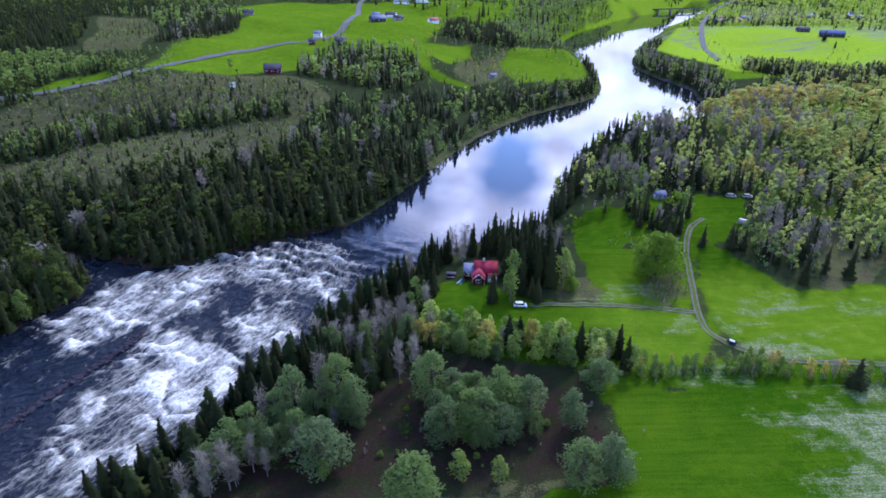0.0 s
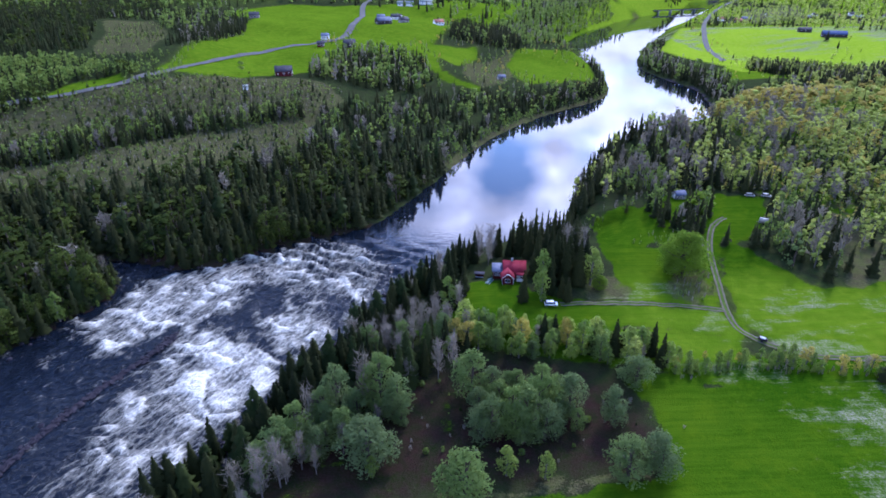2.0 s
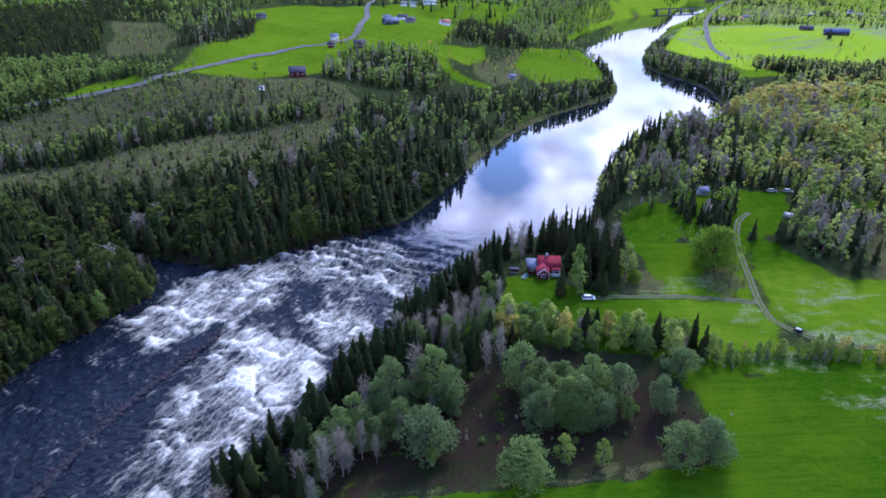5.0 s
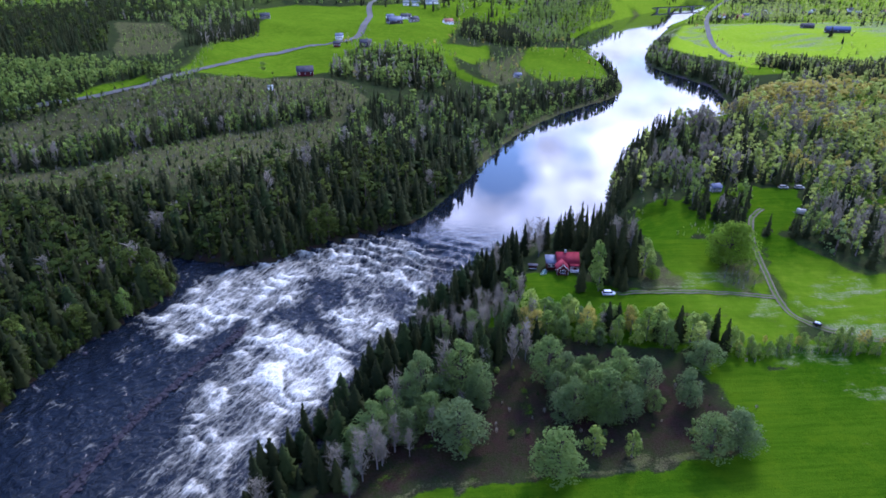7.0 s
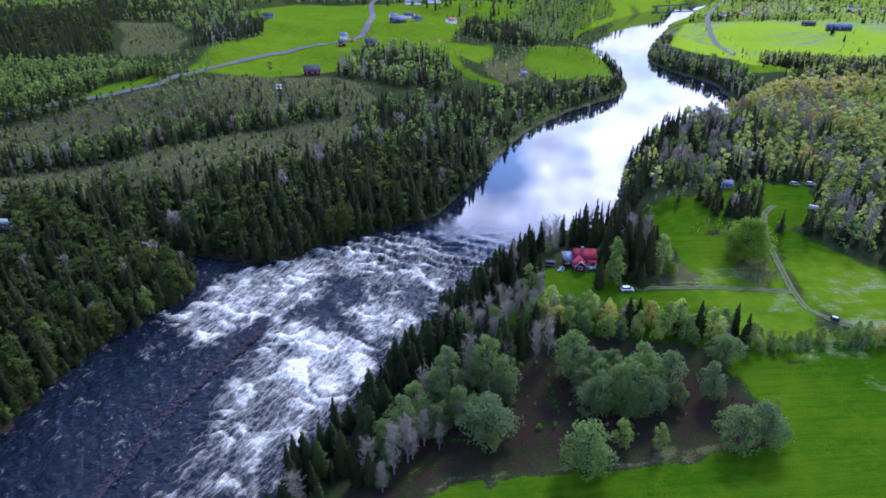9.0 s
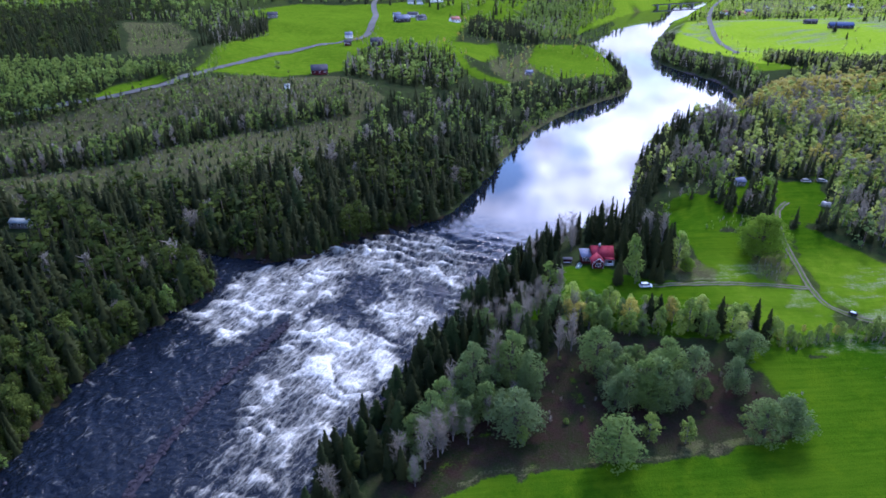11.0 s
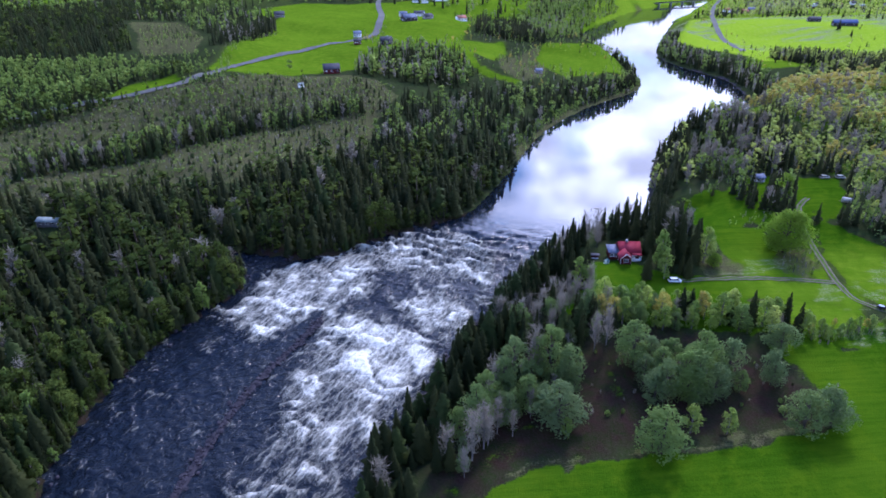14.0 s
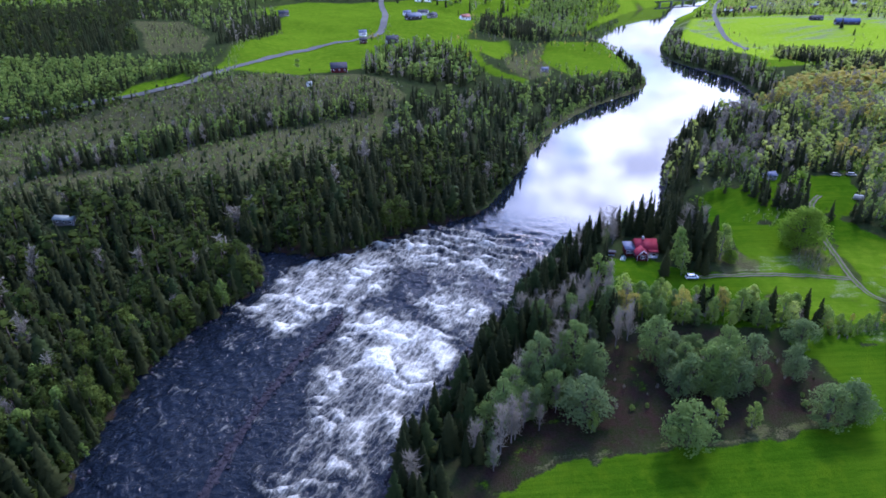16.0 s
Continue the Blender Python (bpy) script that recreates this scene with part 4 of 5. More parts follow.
# woods: ring, gap, tallest and lowest in metres, kinds with their shares, seed
S, P, B, A, W, N, Y, M = "spruce", "pine", "birch", "aspen", "willow", "bare", "budding", "maple"
WOODS = [
    ([(-420, 205), (-235, 236), (-203, 240), (-160, 246), (-136, 249), (-117, 262), (-95, 274), (-74, 290), (-70, 350), (-76, 378), (-45, 405), (0, 440), (60, 450), (121, 490), (165, 520), (130, 440), (0, 230), (-60, 185), (-105, 170), (-105, 60), (-150, -20), (-420, -20)], 4.1, 16, 7, {S: 0.72, P: 0.09, B: 0.13, N: 0.06}, 1),
    ([(-240, 266), (-208, 284), (-185, 296), (-162, 314), (-138, 335), (-108, 349), (-80, 364), (-84, 373), (-110, 362), (-142, 352), (-172, 345), (-190, 333), (-208, 310), (-245, 290)], 3.1, 13, 8, {S: 0.54, P: 0.1, B: 0.28, N: 0.08}, 2),
    ([(-240, 366), (-186, 391), (-116, 403), (-83, 402), (-81, 382), (-111, 373), (-177, 364)], 8.5, 8, 3.5, {S: 0.35, B: 0.4, N: 0.25}, 3),
    ([(-480, 340), (-330, 348), (-273, 355), (-238, 372), (-226, 402), (-208, 409), (-212, 432), (-240, 455), (-290, 475), (-340, 485), (-480, 510)], 3.9, 10, 5, {B: 0.76, P: 0.12, S: 0.12}, 4),
    ([(-700, 500), (-390, 500), (-262, 486), (-330, 640), (-372, 740), (-330, 860), (-420, 1000), (-900, 1000)], 7.6, 15, 9, {S: 0.72, P: 0.14, B: 0.14}, 5),
    ([(-212, 500), (-192, 530), (-180, 620), (-190, 690), (-215, 640), (-212, 560)], 5.0, 14, 9, {S: 0.9, N: 0.1}, 6),
    ([(-88, 440), (-92, 470), (-80, 505), (-40, 520), (-8, 520), (5, 480), (-10, 445), (-50, 432)], 5.0, 16, 9, {B: 0.30, N: 0.22, S: 0.48}, 7),
    ([(24, 665), (50, 800), (110, 800), (100, 650), (63, 664)], 5.5, 17, 11, {S: 0.95, B: 0.05}, 8),
    ([(60, 440), (120, 480), (145, 520), (160, 565), (172, 640), (170, 740), (195, 740), (190, 620), (175, 540), (140, 470), (80, 410)], 4.5, 14, 8, {S: 0.7, B: 0.2, N: 0.1}, 9),
    ([(100, 680), (185, 700), (190, 820), (255, 1000), (400, 1270), (330, 1400), (150, 1000), (90, 800)], 6.6, 14, 8, {B: 0.62, S: 0.22, N: 0.16}, 10),
    ([(190, 400), (235, 440), (262, 520), (255, 570), (250, 640), (275, 720), (325, 823), (290, 823), (225, 700), (215, 520), (215, 450)], 4.2, 15, 8, {S: 0.55, N: 0.25, B: 0.2}, 11),
    ([(300, 562), (326, 604), (353, 578), (388, 556), (460, 580), (470, 548), (391, 512), (350, 508), (328, 532)], 5.2, 13, 9, {S: 0.80, A: 0.20}, 45),
    ([(260, 470), (300, 500), (430, 560), (620, 640), (640, 560), (440, 500), (340, 470)], 7.0, 14, 8, {S: 0.6, A: 0.3, N: 0.1}, 12),
    ([(66, 236), (90, 229), (110, 250), (128, 290), (139, 330), (110, 304)], 4.2, 13, 8, {N: 0.40, S: 0.36, B: 0.24}, 13),
    ([(90, 229), (104, 236), (115, 232), (128, 250), (150, 300), (126, 290), (110, 250)], 4.0, 16, 10, {S: 0.62, A: 0.28, N: 0.1}, 27),
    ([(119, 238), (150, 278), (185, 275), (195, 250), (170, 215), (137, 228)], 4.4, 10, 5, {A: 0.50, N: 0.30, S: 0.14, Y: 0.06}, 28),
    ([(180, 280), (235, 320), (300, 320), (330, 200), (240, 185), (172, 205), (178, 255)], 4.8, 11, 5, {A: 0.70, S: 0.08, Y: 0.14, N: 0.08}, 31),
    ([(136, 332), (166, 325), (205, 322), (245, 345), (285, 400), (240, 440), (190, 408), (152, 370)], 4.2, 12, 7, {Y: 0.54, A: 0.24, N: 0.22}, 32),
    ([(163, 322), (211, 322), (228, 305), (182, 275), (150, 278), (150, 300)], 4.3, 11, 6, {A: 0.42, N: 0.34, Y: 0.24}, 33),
    ([(120, 232), (133, 240), (141, 231), (132, 222)], 3.6, 12, 8, {S: 0.9, N: 0.1}, 34),
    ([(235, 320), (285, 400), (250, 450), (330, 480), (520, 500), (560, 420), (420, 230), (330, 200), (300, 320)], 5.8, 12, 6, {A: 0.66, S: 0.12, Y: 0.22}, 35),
    ([(78, 203), (88, 193), (97, 199), (100, 222), (92, 228), (80, 218)], 3.8, 12, 6, {S: 0.6, B: 0.3, N: 0.1}, 36),
    ([(58, 214), (66, 222), (78, 231), (92, 229), (88, 222), (72, 214)], 4.5, 5, 2, {B: 0.5, N: 0.3, S: 0.2}, 37),
    ([(106, 192), (112, 182), (122, 170), (132, 168), (139, 185), (150, 205), (130, 220), (120, 214)], 3.8, 12, 7, {N: 0.32, S: 0.36, A: 0.2, B: 0.12}, 14),
    ([(-75, 55), (-68, 85), (-58, 103), (-36, 138), (-14, 172), (-2, 168), (-16, 148), (-30, 128), (-42, 108), (-54, 88), (-62, 60)], 3.7, 15, 6, {S: 0.72, P: 0.22, N: 0.06}, 15),
    ([(-14, 170), (0, 184), (12, 192), (30, 203), (46, 206), (52, 196), (46, 178), (37, 170), (31, 179), (20, 184), (8, 180), (-3, 166)], 4.4, 17, 10, {S: 0.95, N: 0.05}, 16),
    ([(-6, 126), (-4, 143), (0, 142), (22, 136), (40, 131), (55, 126), (52, 119), (30, 122), (8, 128)], 3.3, 12, 6, {B: 0.42, A: 0.12, W: 0.16, S: 0.10, N: 0.12, Y: 0.08}, 17),
    ([(-32, 124), (-18, 146), (-4, 142), (-3, 126), (-16, 117)], 3.6, 14, 8, {S: 0.5, N: 0.28, W: 0.12, P: 0.1}, 48),
    ([(137, 186), (150, 206), (172, 206), (205, 192), (195, 168), (160, 163), (154, 178)], 4.8, 12, 5, {A: 0.42, N: 0.34, S: 0.24}, 49),
    ([(52, 124), (75, 126), (95, 121), (118, 116), (118, 112), (92, 117), (70, 120), (54, 117)], 2.8, 7.0, 3.0, {B: 0.42, Y: 0.34, N: 0.24}, 18),
    ([(-54, 84), (-40, 104), (-26, 118), (-22, 112), (-34, 96), (-46, 80)], 4.4, 12, 6, {W: 0.55, N: 0.2, S: 0.25}, 19),
    ([(0, 100), (3, 116), (26, 114), (26, 102), (14, 97)], 4.4, 12, 7, {W: 0.8, N: 0.2}, 39),
    ([(-34, 92), (-20, 100), (-14, 108), (-20, 116), (-32, 112), (-44, 96)], 4.4, 12, 6, {W: 0.7, N: 0.3}, 40),
    ([(-420, 285), (-330, 318), (-232, 378), (-200, 420), (-205, 436), (-240, 410), (-330, 350), (-420, 318)], 3.8, 11, 5, {B: 0.5, S: 0.35, P: 0.15}, 41),
    ([(-100, 440), (-95, 640), (-60, 780), (60, 900), (150, 830), (170, 700), (140, 480), (60, 450)], 8.5, 8, 2.5, {B: 0.5, N: 0.25, S: 0.15, Y: 0.1}, 42),
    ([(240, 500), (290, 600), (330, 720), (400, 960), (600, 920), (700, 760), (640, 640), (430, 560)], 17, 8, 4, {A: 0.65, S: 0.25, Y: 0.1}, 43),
    ([(-330, 262), (-235, 242), (-160, 252), (-117, 268), (-76, 296), (-78, 357), (-60, 420), (-150, 432), (-260, 365), (-330, 345)], 3.4, 3.4, 1.1, {B: 0.42, N: 0.36, P: 0.22}, 23),
    ([(-330, 258), (-235, 240), (-160, 250), (-104, 272), (-74, 350), (-60, 410), (-150, 430), (-260, 362), (-330, 345)], 12, 8, 2.5, {S: 0.45, P: 0.15, B: 0.4}, 46),
    ([(-16, 118), (0, 124), (14, 114), (34, 112), (50, 100), (30, 92), (0, 92), (-16, 98)], 5.2, 2.2, 0.8, {B: 0.22, P: 0.18, N: 0.60}, 24),
    ([(100, 232), (130, 232), (150, 210), (168, 196), (240, 190), (330, 200), (300, 330), (270, 410), (230, 430), (140, 332), (112, 270)], 3.5, 3.2, 1.4, {N: 0.2, A: 0.55, Y: 0.25}, 25),
    ([(-255, 490), (-217, 492), (-230, 560), (-290, 700), (-340, 710), (-310, 620)], 7.0, 5, 1.5, {P: 0.25, B: 0.6, S: 0.15}, 26),
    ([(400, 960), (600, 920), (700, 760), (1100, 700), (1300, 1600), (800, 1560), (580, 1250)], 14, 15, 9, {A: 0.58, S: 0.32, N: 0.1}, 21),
    ([(-900, 1000), (-310, 870), (-220, 1000), (-90, 960), (40, 860), (140, 830), (240, 1020), (380, 1280), (500, 1500), (400, 2100), (-900, 2000)], 19, 22, 12, {S: 0.38, B: 0.52, N: 0.1}, 22),
]
WOODS += [
    ([(-217, 488), (-258, 482), (-268, 468), (-216, 436), (-202, 455), (-202, 490)], 4.6, 6, 2.5, {B: 0.8, P: 0.2}, 61),
    ([(-372, 735), (-310, 742), (-262, 645), (-232, 600), (-215, 640), (-195, 700), (-185, 790), (-330, 860)], 8.0, 14, 7, {S: 0.55, B: 0.35, N: 0.1}, 62),
    ([(-10, 158), (-3, 168), (4, 160), (1, 148), (-8, 145)], 4.0, 13, 8, {S: 0.7, N: 0.2, B: 0.1}, 60),
    ([(-200, 395), (-214, 440), (-192, 446), (-172, 400)], 4.2, 8, 3.5, {B: 0.7, S: 0.3}, 50),
    ([(-185, 430), (-199, 490), (-198, 540), (-179, 620), (-172, 620), (-190, 538), (-190, 490), (-178, 428)], 4.2, 5, 2.5, {B: 0.8, N: 0.2}, 51),
    ([(-215, 362), (-235, 372), (-186, 391), (-141, 398), (-83, 404), (-79, 382), (-111, 371), (-177, 360)], 3.2, 3.1, 1.0, {N: 0.62, B: 0.38}, 52),
    ([(52, 119), (70, 121.5), (92, 118.5), (118, 113.5), (118, 111.5), (92, 116), (70, 118.5), (54, 116)], 1.5, 2.2, 0.9, {N: 0.5, B: 0.5}, 53),
    ([(66, 157), (74, 151), (82, 158), (86, 172), (80, 176), (72, 166)], 2.4, 3.0, 1.0, {N: 0.55, B: 0.45}, 54),
    ([(64, 186), (74, 183), (84, 178), (90, 192), (84, 198), (70, 196)], 3.0, 3.1, 1.0, {N: 0.45, B: 0.55}, 55),
    ([(86, 178), (94, 196), (106, 212), (104, 222), (92, 214), (84, 196)], 4.2, 13, 7, {S: 0.55, B: 0.3, N: 0.15}, 56),
    ([(510, 974), (632, 1228), (775, 1270), (640, 1028)], 9.0, 13, 9, {N: 0.7, A: 0.3}, 57),
    ([(318, 598), (360, 586), (368, 556), (368, 522), (374, 478), (350, 450), (328, 478), (322, 522), (304, 556)], 5.0, 14, 9, {S: 0.62, A: 0.28, N: 0.1}, 58),
    ([(600, 1600), (690, 1560), (860, 1930), (700, 1980)], 14.0, 18, 12, {S: 1.0}, 59),
]
# bushes and small trees that hang over the water
FRINGE = [
    ([(-170, 30), (-130, 30), (-125, 150), (-106, 165), (-106, 190), (-140, 205), (-150, 190), (-150, 100)], 2.3, 5, 2.2, {B: 0.8, S: 0.1, P: 0.1}, 47),
    ([(-190, 30), (-137, 30), (-132, 150), (-112, 165), (-110, 184), (-140, 205), (-175, 195)], 3.2, 12, 6, {B: 0.36, P: 0.12, S: 0.42, N: 0.10}, 44),
    ([(-150, 60), (-100, 60), (-100, 180), (-60, 180), (0, 240), (60, 370), (170, 480), (200, 720), (160, 720), (140, 520), (30, 390), (-30, 250), (-150, 215)], 3.1, 7, 2.5, {B: 0.66, P: 0.1, N: 0.16, S: 0.08}, 29),
    ([(-90, 20), (-50, 60), (0, 175), (60, 215), (100, 300), (210, 420), (190, 420), (70, 280), (-20, 190), (-110, 20)], 3.6, 7, 2.5, {S: 0.76, P: 0.1, N: 0.12, B: 0.02}, 30),
    ([(46, 216), (80, 235), (106, 286), (118, 312), (104, 322), (70, 286), (46, 240)], 4.0, 15, 9, {S: 0.72, N: 0.08, A: 0.2}, 38),
]
LEFT_BANK = (1, 5, 29, 41, 44, 46, 47)      # woods whose broad-leaved trees take the leaf colour darkened for cloud shade
placed = []
for ring, gap, tall, short, shares, seed in WOODS + FRINGE:
    x, y = scatter(ring, gap, seed, clear=seed not in (51, 54, 55, 56, 60), bank=-0.4 if seed in (44, 47) else 0.6 if seed in (29, 30, 38) else 1.6 if seed == 1 else 3.0)
    if seed in (29, 30, 38, 44, 47):
        ok = from_water(x, y) < (14 if seed == 38 else 20 if seed == 44 else 3.2 if seed == 47 else 7)
        x, y = x[ok], y[ok]
    if seed in (1, 9, 29):       # a grassy bank lies open along the upper reach
        ok = (from_water(x, y) > 4.5 + 3 * waves(x, y, 30, 77, 2)) | (y < 300) | (np.random.RandomState(seed + 300).uniform(size=len(x)) < (0.75 if seed == 29 else 0.08))
        if seed == 1:
            ok &= (y < 300 + 20 * waves(x, y, 40, 78, 2)) | (np.random.RandomState(901).uniform(size=len(x)) < 0.55)
        x, y = x[ok], y[ok]
    r = np.random.RandomState(seed + 500)
    kinds = list(shares)
    patch = waves(x, y, 45, seed + 40, 2) * 0.35
    order = np.cumsum([shares[k] for k in kinds])
    z = height(x, y)
    for i in range(len(x)):
        u = min(max(r.uniform() + patch[i] * 0.5, 0), 0.999) * order[-1]
        kind = kinds[int(np.searchsorted(order, u))]
        if seed == 1 and y[i] > 310 and r.uniform() < 0.15:
            kind = B
        if seed in LEFT_BANK and not (seed in (1, 29) and y[i] > 290) and not (seed == 47 and r.uniform() < 0.4) and not (seed == 44 and r.uniform() < 0.24) and (kind == B or kind == N and r.uniform() < 0.65):
            kind = "alder"
        h = r.uniform(short, tall) * (0.78 if seed == 1 and y[i] > 310 else 1) * (0.8 if kind == "willow" else 0.9 if kind in ("birch", "aspen", "bare", "budding") else 1)
        placed.append((kind, x[i], y[i], z[i] - 0.1, h, h / FOLD[kind] * r.uniform(0.8, 1.25) * (1.22 if seed in (1, 15, 30) else 1.35 if seed in (25, 28, 31, 32, 33, 35) else 1.7 if seed in (23, 24, 52) else 1), r.uniform(0, 6.28), int(r.randint(5)), r.uniform()))

# single trees: kind, x, y, height, spread
SINGLE = [(W, -21, 112, 16.8, 9.8), (W, -17, 109, 12.1, 9.2), (W, -23, 95, 12.1, 13.4), (W, -31, 109, 16.8, 8.5), (W, -34, 106, 13.1, 7.9), (W, -29, 101, 11, 7.3), (W, -39, 101, 13.7, 8.5),
          (W, -42, 96, 13.7, 9.2), (B, -22, 91, 6, 3), (N, -44, 87, 15, 6), (N, -41, 90, 14, 6), (N, -25, 113, 17, 6), (N, -7, 120, 13, 5), (N, -3, 122, 13, 5), (N, -37, 105, 15, 5)]
SINGLE += [(W, 1, 113, 13.7, 11), (W, 4, 100, 12.6, 7.9), (W, 2, 100, 9.5, 7.9), (W, 9, 101, 13.7, 8.5), (W, 12, 100, 14.2, 9.2), (W, 16, 99, 11, 7.9), (W, 23, 106, 12.6, 8.5), (W, 16, 106, 14.7, 10.4),
           (W, 11, 98, 6.3, 5.5), (W, -3, 84, 11.6, 13.4), (B, 6, 89, 8, 4.5), (B, 14, 88, 7.5, 3.6), (W, 33, 103, 10.5, 7.6), (W, 31, 87, 10.5, 10.4), (W, 38, 88, 10.5, 10.4), (W, 42, 115, 8.4, 9.8)]
SINGLE += [(M, 75, 168, 15.5, 17.5), (M, 94, 202, 14.5, 11), (M, 45, 159, 5, 5.5), (M, 57, 209, 7.5, 7.5), (S, 32, 155, 8, 3.4), (S, 22, 132, 10, 4.8),
           (S, 25, 132.5, 9, 4.4), (S, 34, 127, 7.5, 3.6), (B, 43, 162, 13.5, 6.5), (S, 30, 163, 16, 5.6), (S, 35, 163, 17.5, 6), (S, 39, 162, 17, 6), (S, 33, 168, 17, 7), (S, 37, 168, 17.5, 7), (S, 42, 166, 15.5, 6.5), (S, 27, 170, 16, 6.5)]
SINGLE += [(S, 138, 165, 14, 5.5), (S, 105, 113, 9, 6), (N, 124, 176, 12.5, 5), (S, 122, 163, 13, 5.5), (W, 116, 173, 12.6, 8.5), (S, 108, 185, 10.5, 5), (S, 99, 187, 9, 3.8), (B, 158, 180, 14, 8)]
SINGLE += [(S, -120, 384, 9, 3.6), (S, -100, 369, 10, 4), (S, -97, 373, 9, 3.6), (S, -94, 376, 9, 3.6), (B, -139, 456, 10, 7), (S, 501, 754, 13, 9), (S, 487, 710, 9, 5), (A, 530, 754, 9, 6),
           (S, 20, 153, 11, 4.2), (B, 25.5, 152.5, 11, 4.6), (S, 29, 157, 12, 4.2), (S, 33.5, 153, 9, 4), (B, 27, 160, 14, 6)]
for kind, x, y, h, w in SINGLE:
    placed.append((kind, x, y, float(height(np.array([x]), np.array([y]))[0]) - 0.1, h, w, x * 1.3, int(abs(x) + h) % 5, 0.5))

# the trees that the camera passes nearest stand singly, the others as woods
by_kind = {}
for t in placed:
    by_kind.setdefault(t[0], []).append((math.hypot(t[1] + 25, t[2] - 70), t))
rest = []
for kind, trees in by_kind.items():
    trees.sort(key=lambda q: q[0])
    for d, t in trees[:300]:
        if d < 150:
            stand_tree(kind, t[1], t[2], t[3], t[4], t[5], math.degrees(t[6]), t[7])
        else:
            rest.append(t)
    rest += [t for d, t in trees[300:]]
woods("far_woods", "KIND of the valley woods", rest)

# ---- roads and tracks ----
GRAVEL = plain("gravel", (0.085, 0.075, 0.052), (0.15, 0.13, 0.095), 0.5, 0.95, relief=0.02)
ASPHALT = plain("asphalt", (0.082, 0.080, 0.070), (0.115, 0.112, 0.098), 0.2, 0.95)
VERGE = plain("verge_grass", (0.036, 0.086, 0.004), (0.085, 0.115, 0.022), 0.6, 0.95, relief=0.05)


def ribbon(name, line, half, up, mat, shift=0.0, wobble=0.15):
    """A strip along a line, laid on the ground."""
    p = np.array(rounded(line, 10))
    d = np.gradient(p, axis=0)
    d /= np.linalg.norm(d, axis=1)[:, None]
    side = np.stack([d[:, 1], -d[:, 0]], -1)
    rows = []
    for k in (-1, -0.33, 0.33, 1):
        ragged = half * k * (1 + wobble * waves(p[:, 0] + 9 * k, p[:, 1], 5, 61, 2))
        q = p + side * (shift + ragged)[:, None]
        rows.append(np.c_[q, height(q[:, 0], q[:, 1]) + up])
    v = np.stack(rows, 1).reshape(-1, 3)
    f = []
    for j in range(len(p) - 1):
        for k in range(3):
            a = j * 4 + k
            f += [(a, a + 1, a + 5), (a, a + 5, a + 4)]
    return new(name, mesh_of(name, v, f, mat))


for (line, half), far_road in zip(WAYS, (False, False, True, True)):
    if far_road:
        tagged(ribbon("road", line, half, 0.5, ASPHALT, wobble=0.02), "grey two-lane country road between fields", "road", kind="structure")
    else:
        tagged(ribbon("road", line, half, 0.10, VERGE), "grassy farm track across the meadow", "road", kind="structure")
        for s in (-0.72, 0.72):
            tagged(ribbon("road", line, 0.26, 0.17, GRAVEL, s, 0.3), "pale gravel wheel track of the farm road", "road", kind="structure")

# ---- things ----
RED_WALL = plain("red_painted_wood", (0.055, 0.009, 0.011), (0.095, 0.018, 0.018), 0.6, 0.8)
RED_ROOF = plain("red_sheet_roof", (0.16, 0.014, 0.026), (0.25, 0.032, 0.05), 0.5, 0.8)
GREY_ROOF = plain("grey_blue_roof", (0.09, 0.10, 0.14), (0.17, 0.19, 0.25), 0.5, 0.8)
DARK_ROOF = plain("dark_roof", (0.035, 0.035, 0.045), (0.07, 0.068, 0.08), 0.5, 0.75)
BLUE_ROOF = plain("blue_roof", (0.035, 0.06, 0.14), (0.06, 0.09, 0.19), 0.4, 0.8)
TILE_ROOF = plain("brick_red_roof", (0.26, 0.10, 0.07), (0.34, 0.15, 0.11), 0.5, 0.8)
METAL_ROOF = plain("bare_metal_roof", (0.17, 0.20, 0.19), (0.25, 0.28, 0.26), 0.6, 0.75, 0.0)
WHITE = plain("white_paint", (0.70, 0.70, 0.68), (0.80, 0.80, 0.79), 0.9, 0.6)
GREY_WALL = plain("weathered_wood", (0.14, 0.125, 0.115), (0.24, 0.22, 0.20), 0.7, 0.85)
DARK_WALL = plain("dark_stained_wood", (0.030, 0.024, 0.026), (0.06, 0.05, 0.05), 0.7, 0.8)
CAR_WHITE = plain("white_car_paint", (0.74, 0.75, 0.76), (0.80, 0.81, 0.82), 0.5, 0.25)
CAR_BEIGE = plain("pale_car_paint", (0.26, 0.25, 0.21), (0.34, 0.32, 0.27), 0.5, 0.35)
RUBBER = plain("tyre_rubber", (0.012, 0.012, 0.013), (0.022, 0.022, 0.024), 3.0, 0.85)
GLASS = plain("dark_window_glass", (0.012, 0.016, 0.022), (0.02, 0.026, 0.034), 0.5, 0.08)
LAMP_RED = plain("red_lamp_glass", (0.30, 0.01, 0.01), (0.36, 0.015, 0.012), 3.0, 0.3)
BOAT_GREEN = plain("green_boat_paint", (0.03, 0.10, 0.06), (0.05, 0.14, 0.08), 1.0, 0.5)
STONE = plain("river_stone", (0.015, 0.013, 0.017), (0.048, 0.042, 0.050), 0.7, 0.8, relief=0.05)
CONCRETE = plain("concrete", (0.20, 0.20, 0.205), (0.30, 0.30, 0.30), 0.4, 0.9)


def part(name, shape, mat, parent, label=""):
    ob = new(name, mesh_of(name, shape[0], shape[1], mat))
    ob.parent = parent
    if label:
        tagged(ob, label)
    return ob


